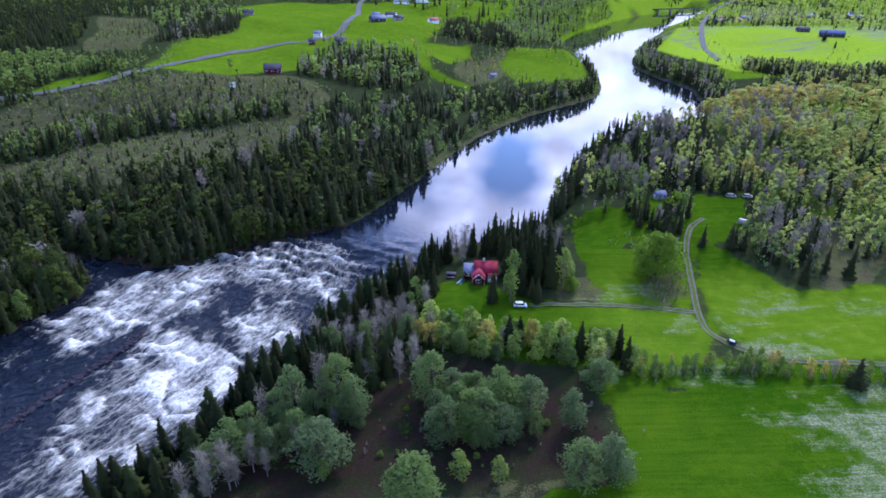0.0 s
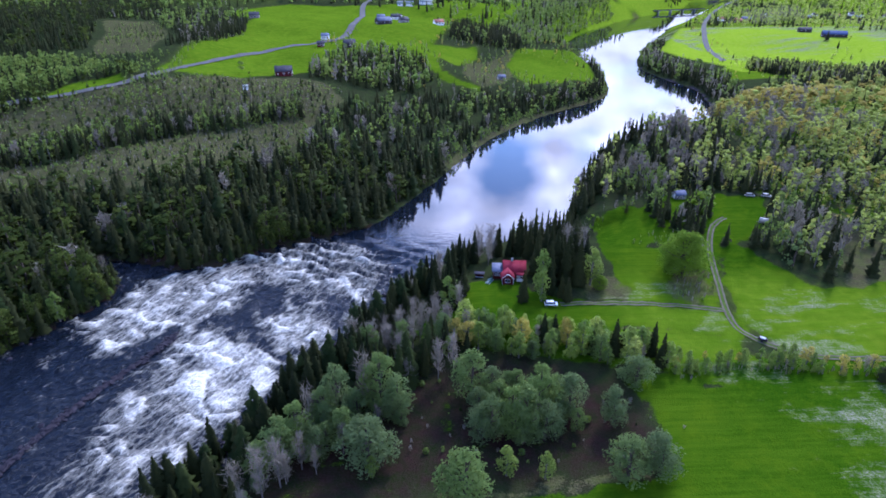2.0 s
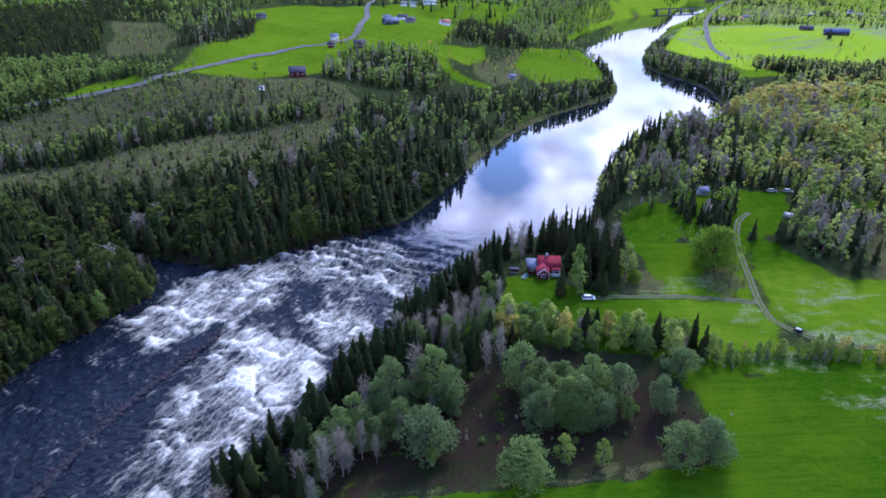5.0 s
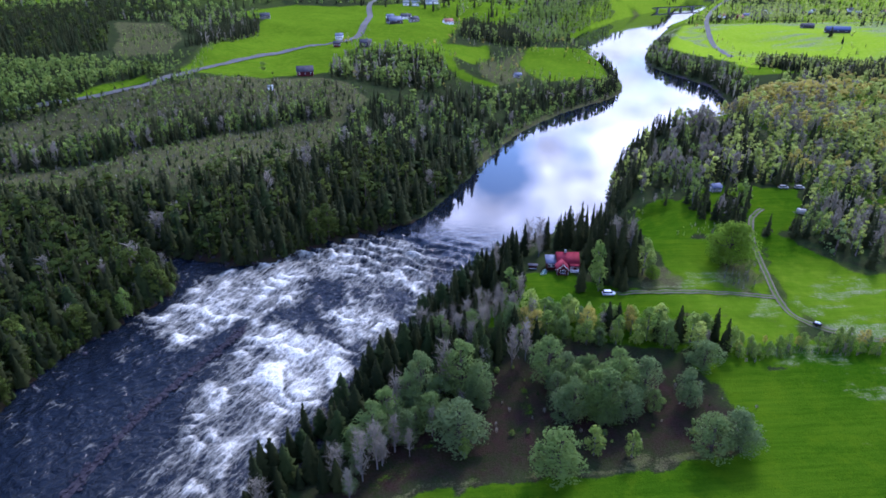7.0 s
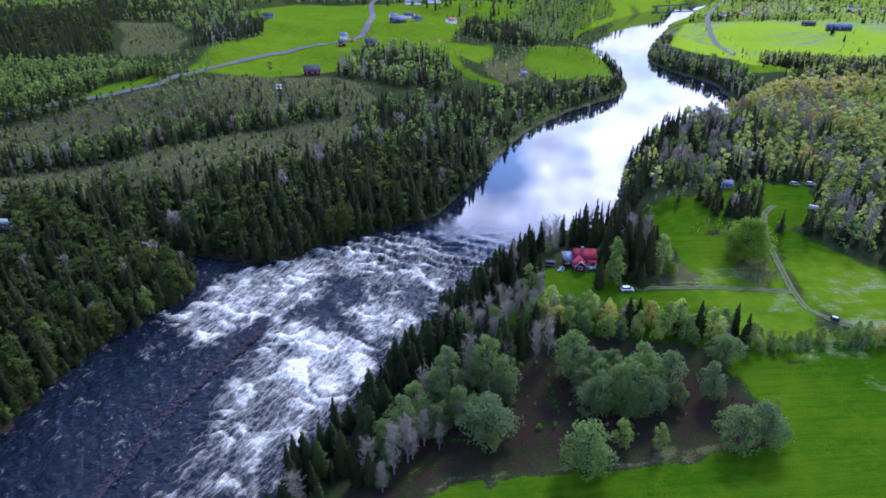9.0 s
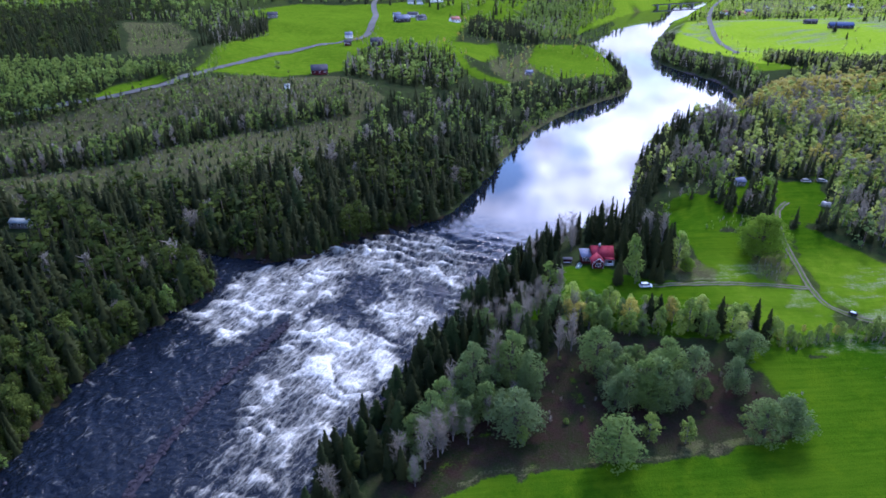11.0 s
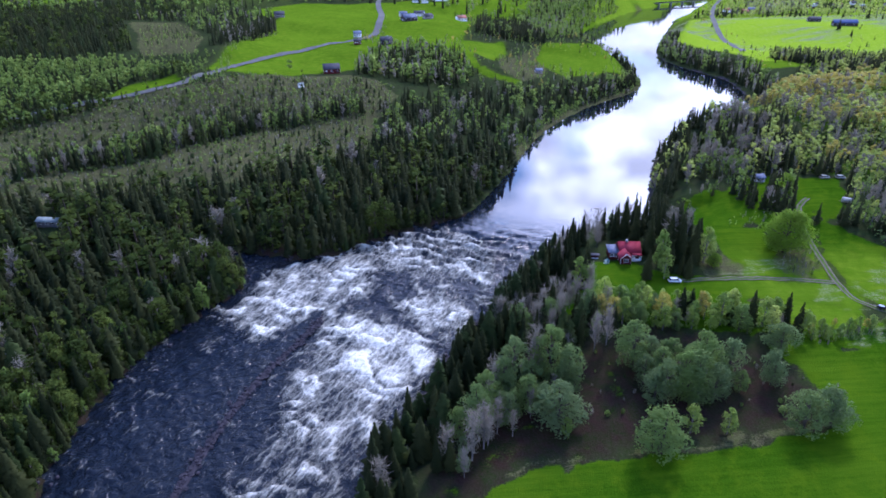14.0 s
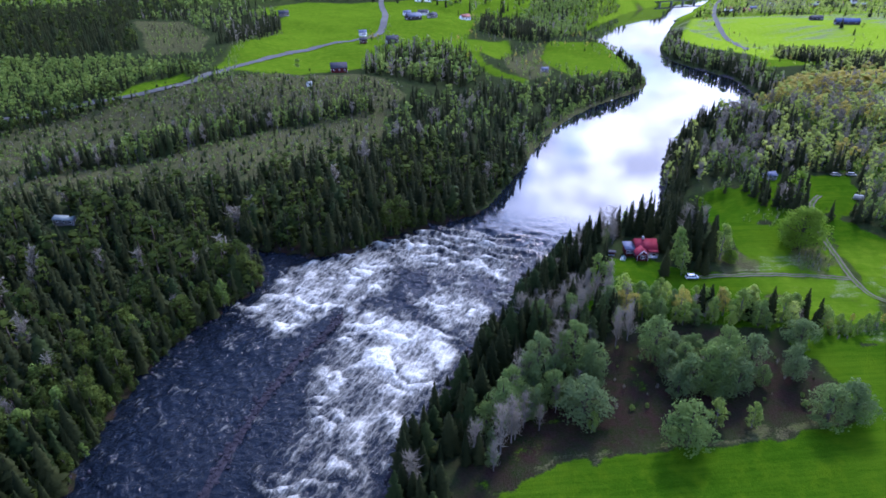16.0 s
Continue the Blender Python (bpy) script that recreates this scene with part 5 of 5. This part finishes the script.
def box(x0, x1, y0, y1, z0, z1, taper=0.0):
    """A block; taper draws its top in."""
    t = taper
    v = [(x0, y0, z0), (x1, y0, z0), (x1, y1, z0), (x0, y1, z0), (x0 + t, y0 + t, z1), (x1 - t, y0 + t, z1), (x1 - t, y1 - t, z1), (x0 + t, y1 - t, z1)]
    q = [(0, 3, 2, 1), (4, 5, 6, 7), (0, 1, 5, 4), (1, 2, 6, 5), (2, 3, 7, 6), (3, 0, 4, 7)]
    return np.array(v), np.array([t3 for a, b, c, d in q for t3 in ((a, b, c), (a, c, d))])


def gabled(x0, x1, y0, y1, z0, eave, ridge, along="x"):
    """Walls with a gable at each end; the ridge runs along x or y."""
    if along == "x":
        m = (y0 + y1) / 2
        v = [(x0, y0, z0), (x1, y0, z0), (x1, y1, z0), (x0, y1, z0), (x0, y0, eave), (x1, y0, eave), (x1, y1, eave), (x0, y1, eave), (x0, m, ridge), (x1, m, ridge)]
        f = [(0, 1, 5), (0, 5, 4), (2, 3, 7), (2, 7, 6), (1, 2, 6), (1, 6, 5), (3, 0, 4), (3, 4, 7), (5, 6, 9), (7, 4, 8), (4, 5, 9), (4, 9, 8), (6, 7, 8), (6, 8, 9)]
        return np.array(v), np.array(f)
    v, f = gabled(y0, y1, x0, x1, z0, eave, ridge)
    return v[:, (1, 0, 2)], f[:, ::-1]


def roof_slab(x0, x1, y0, y1, eave, ridge, along="x", which=0, over=0.45, thick=0.16):
    """One slope of a pitched roof, with its overhang."""
    if along == "y":
        v, f = roof_slab(y0, y1, x0, x1, eave, ridge, "x", which, over, thick)
        return v[:, (1, 0, 2)], f[:, ::-1]
    m = (y0 + y1) / 2
    low = y0 if which == 0 else y1
    k = 1 + over / abs(m - low)
    ly, lz = m + (low - m) * k, ridge + (eave - ridge) * k
    a, b = x0 - over * 0.7, x1 + over * 0.7
    up = 0.03
    v = [(a, ly, lz + up), (b, ly, lz + up), (b, m, ridge + up), (a, m, ridge + up)]
    v += [(x, y, z + thick) for x, y, z in v]
    q = [(0, 3, 2, 1), (4, 5, 6, 7), (0, 1, 5, 4), (1, 2, 6, 5), (2, 3, 7, 6), (3, 0, 4, 7)]
    return np.array(v), np.array([t3 for p, q1, r, s in q for t3 in ((p, q1, r), (p, r, s))])


def opening(parent, name, x, y, z, w, h, face, frame_mat=None):
    """A window or door on a wall: face 'y' looks to -y, 'x' to +x, 'X' to -x."""
    frame_mat = frame_mat or WHITE
    t = 0.09
    bars = [box(-w / 2 - t, w / 2 + t, -0.06, 0.02, -t, 0), box(-w / 2 - t, w / 2 + t, -0.06, 0.02, h, h + t), box(-w / 2 - t, -w / 2, -0.06, 0.02, 0, h), box(w / 2, w / 2 + t, -0.06, 0.02, 0, h)]
    if name == "window":
        bars.append(box(-0.03, 0.03, -0.05, 0.02, 0, h))
    turn = {"y": 0, "x": 90, "X": -90}[face]
    ob = part(name, joined(bars), frame_mat, parent)
    ob.matrix_basis = pose(x, y, z, 0, 0, turn)
    if name == "window":
        part("pane", box(-w / 2, w / 2, -0.02, 0.015, 0, h), GLASS, ob, "dark window glass")
    else:
        part("panel", box(-w / 2, w / 2, -0.03, 0.015, 0, h), frame_mat, ob)


def stand(name, label, category, x, y, turn, group="", sink=0.15):
    z = float(height(np.array([x], float), np.array([y], float))[0]) - sink
    ob = tagged(new(name), label, category, group)
    ob.matrix_basis = pose(x, y, z, 0, 0, turn)
    return ob


def wing(parent, x0, x1, y0, y1, eave, ridge, along, wall_mat, roof_mat, trim=True):
    wall = part("wall", gabled(x0, x1, y0, y1, -0.3, eave, ridge, along), wall_mat, parent)
    for which in (0, 1):
        part("roof", roof_slab(x0, x1, y0, y1, eave, ridge, along, which), roof_mat, parent)
    if trim:
        bars = [box(a - 0.05, a + 0.05, b - 0.05, b + 0.05, -0.3, eave) for a in (x0, x1) for b in (y0, y1)]
        part("corner_boards", joined(bars), WHITE, parent, "white corner boards")
    return wall


def house(name, label, category, x, y, turn, w, d, eave, ridge, wall_mat, roof_mat, windows=3, chimney=True, group=""):
    ob = stand(name, label, category, x, y, turn, group)
    wing(ob, -w / 2, w / 2, -d / 2, d / 2, eave, ridge, "x", wall_mat, roof_mat)
    for k in range(windows):
        opening(ob, "window", -w / 2 + w * (k + 0.5) / windows, -d / 2, eave * 0.42, min(1.2, w / windows * 0.5), 1.1, "y")
    opening(ob, "window", w / 2, 0, eave * 0.42, 1.1, 1.1, "x")
    opening(ob, "door", -w / 2, 0, 0, 0.9, 2.0, "X")
    if chimney:
        part("chimney", box(w * 0.1, w * 0.1 + 0.7, -0.35, 0.35, ridge - 0.7, ridge + 0.9), CONCRETE, ob)
    return ob


def red_cottage():
    ob = stand("cottage", "red wooden cottage with bright red sheet roofs and white trim", "house", 18.6, 167.4, -6)
    wing(ob, -2.6, 4.4, 0.0, 6.0, 2.7, 5.0, "x", RED_WALL, RED_ROOF)
    wing(ob, -3.2, 0.4, -4.2, -0.5, 2.3, 4.0, "y", RED_WALL, RED_ROOF)
    part("annex", box(-6.0, -2.65, 0.2, 4.6, -0.3, 2.3), RED_WALL, ob)
    v, f = box(-6.4, -2.75, -0.3, 5.0, 2.32, 2.5)
    v[:, 2] += (v[:, 1] + 0.3) * 0.12
    part("annex_roof", (v, f), GREY_ROOF, ob, "grey-blue sheet roof of the annex")
    part("porch", joined([box(1.5, 4.3, -2.0, -1.9, 0.0, 0.9), box(4.2, 4.3, -2.0, 0.0, 0.0, 0.9), box(1.5, 4.3, -2.0, 0.0, -0.3, 0.05), box(1.5, 1.6, -2.0, -1.9, 0, 2.3), box(4.2, 4.3, -2.0, -1.9, 0, 2.3)]), WHITE, ob, "white wooden porch rail")
    part("porch_roof", box(1.3, 4.5, -2.2, -0.05, 2.3, 2.42), RED_ROOF, ob)
    part("chimney", box(-0.2, 0.5, 2.7, 3.4, 4.5, 5.9), CONCRETE, ob)
    opening(ob, "window", -1.4, -4.2, 0.8, 1.5, 1.1, "y")
    opening(ob, "window", -5.2, 0.2, 0.8, 1.0, 1.0, "y")
    opening(ob, "window", -4.0, 0.2, 0.8, 1.0, 1.0, "y")
    opening(ob, "window", 3.6, 0.0, 0.9, 1.0, 1.1, "y")
    opening(ob, "door", 2.3, 0.0, 0.05, 0.9, 2.0, "y")
    opening(ob, "window", 4.4, 3.0, 0.9, 1.2, 1.1, "x")
    boards = []
    for s in (-1, 1):
        v, f = box(-0.09, 0.09, -4.75, -4.68, 0, 2.75)
        k = math.atan2(1.7, 1.8)
        c, sn = math.cos(math.pi / 2 - k), math.sin(math.pi / 2 - k)
        x, z = v[:, 0].copy(), v[:, 2].copy()
        v[:, 0], v[:, 2] = -1.4 + s * (x * c + z * sn) * 1.0, 4.05 - z * c + x * sn
        boards.append((v, f))
    part("gable_board", joined(boards), WHITE, ob, "white boards along the gable")
    return ob


def car(label, x, y, turn, paint, long=4.5):
    ob = stand("car", label, "car", x, y, turn, sink=0.0)
    k = long / 4.5
    side = [(-2.25, 0.35), (-2.22, 0.85), (-1.35, 0.98), (2.05, 1.0), (2.25, 0.8), (2.25, 0.35)]
    v = [(px * k, s, pz) for s in (-0.88, 0.88) for px, pz in side]
    n = len(side)
    f = [(i, (i + 1) % n, n + (i + 1) % n) for i in range(n)] + [(i, n + (i + 1) % n, n + i) for i in range(n)]
    f += [(0, i + 1, i) for i in range(1, n - 1)] + [(n, n + i, n + i + 1) for i in range(1, n - 1)]
    part("body", (v, f), paint, ob)
    part("cabin", joined([box(-0.95 * k, 1.75 * k, -0.66, 0.66, 1.44, 1.53, 0.08)]), paint, ob, "roof of the car")
    part("window", box(-1.45 * k, 2.1 * k, -0.85, 0.85, 0.97, 1.46, 0.24), GLASS, ob, "dark car windows")
    for wx in (-1.4 * k, 1.4 * k):
        for wy in (-0.80, 0.80):
            ring = [(0.33 * math.cos(a), 0.33 * math.sin(a)) for a in np.linspace(0, 2 * math.pi, 14)[:-1]]
            v = [(px, s, pz) for s in (-0.11, 0.11) for px, pz in ring]
            m = len(ring)
            f = [(i, (i + 1) % m, m + (i + 1) % m) for i in range(m)] + [(i, m + (i + 1) % m, m + i) for i in range(m)] + [(0, i + 1, i) for i in range(1, m - 1)] + [(m, m + i, m + i + 1) for i in range(1, m - 1)]
            wheel = part("wheel", (v, f), RUBBER, ob)
            wheel.matrix_basis = pose(wx, wy, 0.33)
            part("rim", box(-0.17, 0.17, -0.125, 0.125, -0.17, 0.17), METAL_ROOF, wheel)
    for wy in (-0.65, 0.65):
        part("headlight", box(-2.27 * k, -2.2 * k, wy - 0.18, wy + 0.18, 0.66, 0.82), METAL_ROOF, ob)
        part("tail_light", box(2.2 * k, 2.28 * k, wy - 0.15, wy + 0.15, 0.68, 0.86), LAMP_RED, ob)
    return ob


def upturned_boat():
    ob = stand("rowing_boat", "green and white rowing boat lying keel up on the lawn", "boat", 11.3, 166.5, 62, sink=0.0)
    v, f = [], []
    rows, cols = 12, 9
    for i in range(rows):
        u = i / (rows - 1)
        wide = 0.75 * math.sin(math.pi * min(1, 0.06 + u * 0.82)) ** 0.6
        for j in range(cols):
            a = math.pi * j / (cols - 1)
            v.append(((u - 0.5) * 4.4, -wide * math.cos(a), 0.02 + 0.55 * math.sin(a) ** 0.8 * (0.55 + 0.45 * wide / 0.75)))
    for i in range(rows - 1):
        for j in range(cols - 1):
            a = i * cols + j
            f += [(a, a + 1, a + cols + 1), (a, a + cols + 1, a + cols)]
    part("hull", (v, f), BOAT_GREEN, ob)
    part("keel", box(-2.0, 1.6, -0.04, 0.04, 0.5, 0.68), WHITE, ob, "white keel")
    part("rail", joined([box(-1.7, 1.7, -0.80, -0.68, 0.02, 0.14), box(-1.7, 1.7, 0.68, 0.80, 0.02, 0.14)]), WHITE, ob, "white gunwale")
    return ob


def open_shelter():
    ob = stand("wood_shelter", "small red and white open wood shelter on the lawn", "shed", 8.5, 171.0, -10)
    for px in (-1.3, 1.2):
        for py in (-0.6, 0.6):
            part("post", box(px, px + 0.12, py - 0.06, py + 0.06, -0.2, 1.7), RED_WALL, ob)
    part("roof", box(-1.7, 1.7, -0.95, 0.95, 1.7, 1.85, 0.05), DARK_ROOF, ob)
    part("back_wall", box(-1.3, 1.3, 0.55, 0.65, -0.1, 1.65), RED_WALL, ob)
    part("rail", box(-1.3, 1.3, -0.68, -0.58, 0.55, 0.75), WHITE, ob, "white rail")
    return ob


def caravan(x, y, turn):
    ob = stand("caravan", "pale cream caravan parked beside the trees", "caravan", x, y, turn, sink=0.0)
    part("body", box(-1.7, 1.7, -0.95, 0.95, 0.5, 2.2, 0.12), CAR_BEIGE, ob)
    part("window", box(-1.0, 0.2, -0.97, -0.85, 1.3, 1.8), GLASS, ob)
    for s in (-1, 1):
        part("wheel", joined([box(-0.33, 0.33, s * 0.8 - 0.1, s * 0.8 + 0.1, 0.0, 0.62, 0.08)]), RUBBER, ob)
    part("drawbar", box(1.6, 2.6, -0.06, 0.06, 0.5, 0.6), CONCRETE, ob)
    return ob


def trailer(x, y, turn):
    ob = stand("trailer", "small dark farm trailer with a pale load beside the track", "trailer", x, y, turn, sink=0.0)
    part("body", box(-1.1, 1.1, -0.65, 0.65, 0.45, 0.95, 0.04), DARK_WALL, ob)
    part("load", box(-0.7, 0.8, -0.4, 0.4, 0.9, 1.2, 0.15), WHITE, ob, "pale sheeted load")
    part("drawbar", box(1.05, 2.0, -0.05, 0.05, 0.45, 0.53), CONCRETE, ob)
    for s in (-1, 1):
        part("wheel", box(-0.28, 0.28, s * 0.74 - 0.08, s * 0.74 + 0.08, 0.0, 0.56, 0.08), RUBBER, ob)
    return ob


red_cottage()
upturned_boat()
open_shelter()
car("white estate car parked on the grass by the cottage", 28.0, 150.2, 176, CAR_WHITE, 3.9)
car("pale car parked at the edge of the clearing", 127.5, 226.0, 170, CAR_BEIGE, 3.9)
car("pale silver car parked at the edge of the clearing", 134.0, 225.0, 160, CAR_BEIGE, 3.9)
trailer(83.6, 132.0, 130)
caravan(120.5, 201.5, 150)
house("cabin", "small wooden cabin with a blue-grey sheet roof in the trees", "cabin", 97.5, 226.5, 10, 4.2, 3.4, 2.2, 3.4, GREY_WALL, GREY_ROOF, 2, False)
house("shed", "long low shed with a bare metal roof among spruces", "shed", -200, 220, -12, 9.0, 4.0, 2.4, 3.4, GREY_WALL, METAL_ROOF, 3, False)
house("shed", "tiny white-roofed shed at the edge of the spruce wood", "shed", -160, 211, 15, 2.6, 2.2, 2.0, 2.7, GREY_WALL, METAL_ROOF, 1, False)
house("barn", "dark red barn with a dark roof beside the field", "barn", -109, 455, 8, 12, 8, 3.6, 7.0, RED_WALL, DARK_ROOF, 3, False)
house("shed", "small white shed at the edge of the scrub", "shed", -125, 406, 20, 3.2, 2.6, 2.0, 3.0, WHITE, METAL_ROOF, 1, False)
house("shed", "small grey shed beside the riverside field", "shed", 60, 503, 5, 6, 4.5, 2.4, 4.0, GREY_WALL, GREY_ROOF, 1, False)
FARMS = [(-69, 547, 12, 10, 8, DARK_WALL, DARK_ROOF, "dark wooden farmhouse beside the country road"), (-95, 553, 5, 6, 5, RED_WALL, DARK_ROOF, "small red outbuilding beside the road"),
         (-98, 606, 0, 7, 6, WHITE, GREY_ROOF, "white cottage at the bend of the road"), (-46, 696, 25, 16, 10, DARK_WALL, GREY_ROOF, "large dark farm barn with a grey roof"),
         (-33, 742, -10, 12, 8, WHITE, DARK_ROOF, "white farmhouse behind the barn"), (-24, 712, 30, 10, 7, GREY_WALL, DARK_ROOF, "grey farm outbuilding with a dark roof"),
         (-52, 760, 10, 9, 6, WHITE, GREY_ROOF, "white farm cottage beside the road"), (16, 733, 20, 11, 8, WHITE, TILE_ROOF, "house with a brick-red roof by the spruce grove")]
FARMS += [(-193, 725, 10, 11, 8, GREY_WALL, DARK_ROOF, "weathered farmhouse at the end of the spruces"), (-25, 940, 0, 24, 10, WHITE, METAL_ROOF, "long pale farm hall in the fields"), (6, 950, 8, 20, 10, WHITE, METAL_ROOF, "pale farm hall with a metal roof"),
          (530, 785, -20, 28, 11, DARK_WALL, BLUE_ROOF, "long barn with a dark blue roof by the bright field"), (532, 852, -15, 16, 9, DARK_WALL, DARK_ROOF, "dark barn beyond the bright field"),
          (537, 1049, 20, 13, 9, RED_WALL, TILE_ROOF, "red farmhouse near the river road"), (560, 1066, -20, 15, 9, RED_WALL, GREY_ROOF, "red barn near the river road"), (520, 1075, 10, 11, 8, WHITE, TILE_ROOF, "white house near the river road")]
for k in range(12):
    FARMS.append((640 + 26 * k + 9 * math.sin(k * 5), 1140 - 7 * k + 30 * math.sin(k * 2.3), 20 * math.sin(k), 12 + 3 * math.sin(k * 1.7), 8, (WHITE, GREY_WALL, RED_WALL)[k % 3], (DARK_ROOF, TILE_ROOF, METAL_ROOF)[k % 3], "detached house in the far village"))
for x, y, turn, w, d, wall_mat, roof_mat, label in FARMS:
    house("house", label, "house", x, y, turn, w, d, 3.4, 3.4 + d * 0.36, wall_mat, roof_mat, 3, roof_mat is not METAL_ROOF)


def river_bridge():
    ob = tagged(new("bridge"), "long low road bridge across the upper river", "bridge")
    ob.matrix_basis = pose(630, 1533, 0, 0, 0, math.degrees(math.atan2(65, 145)))
    part("deck", box(-95, 95, -4, 4, 6.5, 7.6), CONCRETE, ob)
    for s in (-3.9, 3.9):
        part("railing", box(-95, 95, s - 0.1, s + 0.1, 7.6, 8.7), DARK_WALL, ob)
    for px in (-60, -20, 20, 60):
        part("pier", box(px - 1.5, px + 1.5, -3.2, 3.2, -6, 6.5, 0.3), CONCRETE, ob)


river_bridge()


# ---- stones in and by the river ----
def pebble(seed):
    bm = bmesh.new()
    bmesh.ops.create_icosphere(bm, subdivisions=1, radius=0.5)
    r = random.Random(seed)
    for v in bm.verts:
        v.co *= r.uniform(0.75, 1.15)
        v.co.z *= 0.7
    me = bpy.data.meshes.new("stone")
    bm.to_mesh(me)
    bm.free()
    me.materials.append(STONE)
    return me


stones = [pebble(k) for k in range(5)]
weir = tagged(new("stone_weir"), "low ridge of dark purple-brown stones in the rapids", "weir")
RIDGE = rounded(WEIR, 50)
sr = random.Random(4)
for k in range(300):
    x, y = RIDGE[int(k * (len(RIDGE) - 1) / 299)]
    x, y = x + sr.gauss(0, 0.85), y + sr.gauss(0, 0.6)
    ob = new("stone", stones[k % 5])
    ob.parent = weir
    s = sr.uniform(0.7, 1.7)
    z = float(water_level(np.array([x]), np.array([y]))[0])
    ob.matrix_basis = pose(x, y, z + 0.22, sr.uniform(-20, 20), sr.uniform(-20, 20), sr.uniform(0, 360)) @ Matrix.Diagonal((s, s * sr.uniform(0.7, 1.2), s * 0.55, 1))

bed = np.array(rounded(WEIR, 14))
bv, bf = [], []
for k, (x, y) in enumerate(bed):
    lev = float(water_level(np.array([x]), np.array([y]))[0])
    for j, (off, up) in enumerate(((-1.9, -0.7), (-0.9, 0.16), (0.0, 0.30), (0.9, 0.18), (1.9, -0.7))):
        wob = 1 + 0.3 * math.sin(k * 1.7 + j * 2.1) * math.sin(k * 0.6 + j)
        bv.append((x + off * 0.93 * wob, y + off * 0.25, lev + up * (0.75 + 0.35 * math.sin(k * 2.9 + j))))
for k in range(len(bed) - 1):
    for j in range(4):
        a = k * 5 + j
        bf += [(a, a + 1, a + 6), (a, a + 6, a + 5)]
part("rubble_bed", (bv, bf), STONE, weir, "bed of wet dark rubble")
base_v = [np.array([v.co for v in me.vertices]) for me in stones]
base_f = [np.array([list(p.vertices) for p in me.polygons]) for me in stones]
pieces = []
for line, many, y0, y1 in ((SHORE_L, 160, 60, 230), (SHORE_R, 300, 40, 200)):
    p = np.array([q for q in rounded(line, 6) if y0 < q[1] < y1])
    sn = np.random.RandomState(many)
    spot = p[sn.randint(len(p), size=many)] + sn.normal(scale=1.4, size=(many, 2))
    lev = np.maximum(water_level(spot[:, 0], spot[:, 1]) - 0.1, height(spot[:, 0], spot[:, 1]))
    for k in range(many):
        s, a = sn.uniform(0.4, 1.5) ** 1.5, sn.uniform(0, 6.28)
        v = base_v[k % 5] * s
        pieces.append((np.stack([v[:, 0] * math.cos(a) - v[:, 1] * math.sin(a) + spot[k, 0], v[:, 0] * math.sin(a) + v[:, 1] * math.cos(a) + spot[k, 1], v[:, 2] + lev[k]], -1), base_f[k % 5]))
v, f = joined(pieces)
tagged(new("shore_stones", mesh_of("shore_stones", v, f, STONE)), "dark boulders and stones along the water's edge", "stones", kind="stuff")
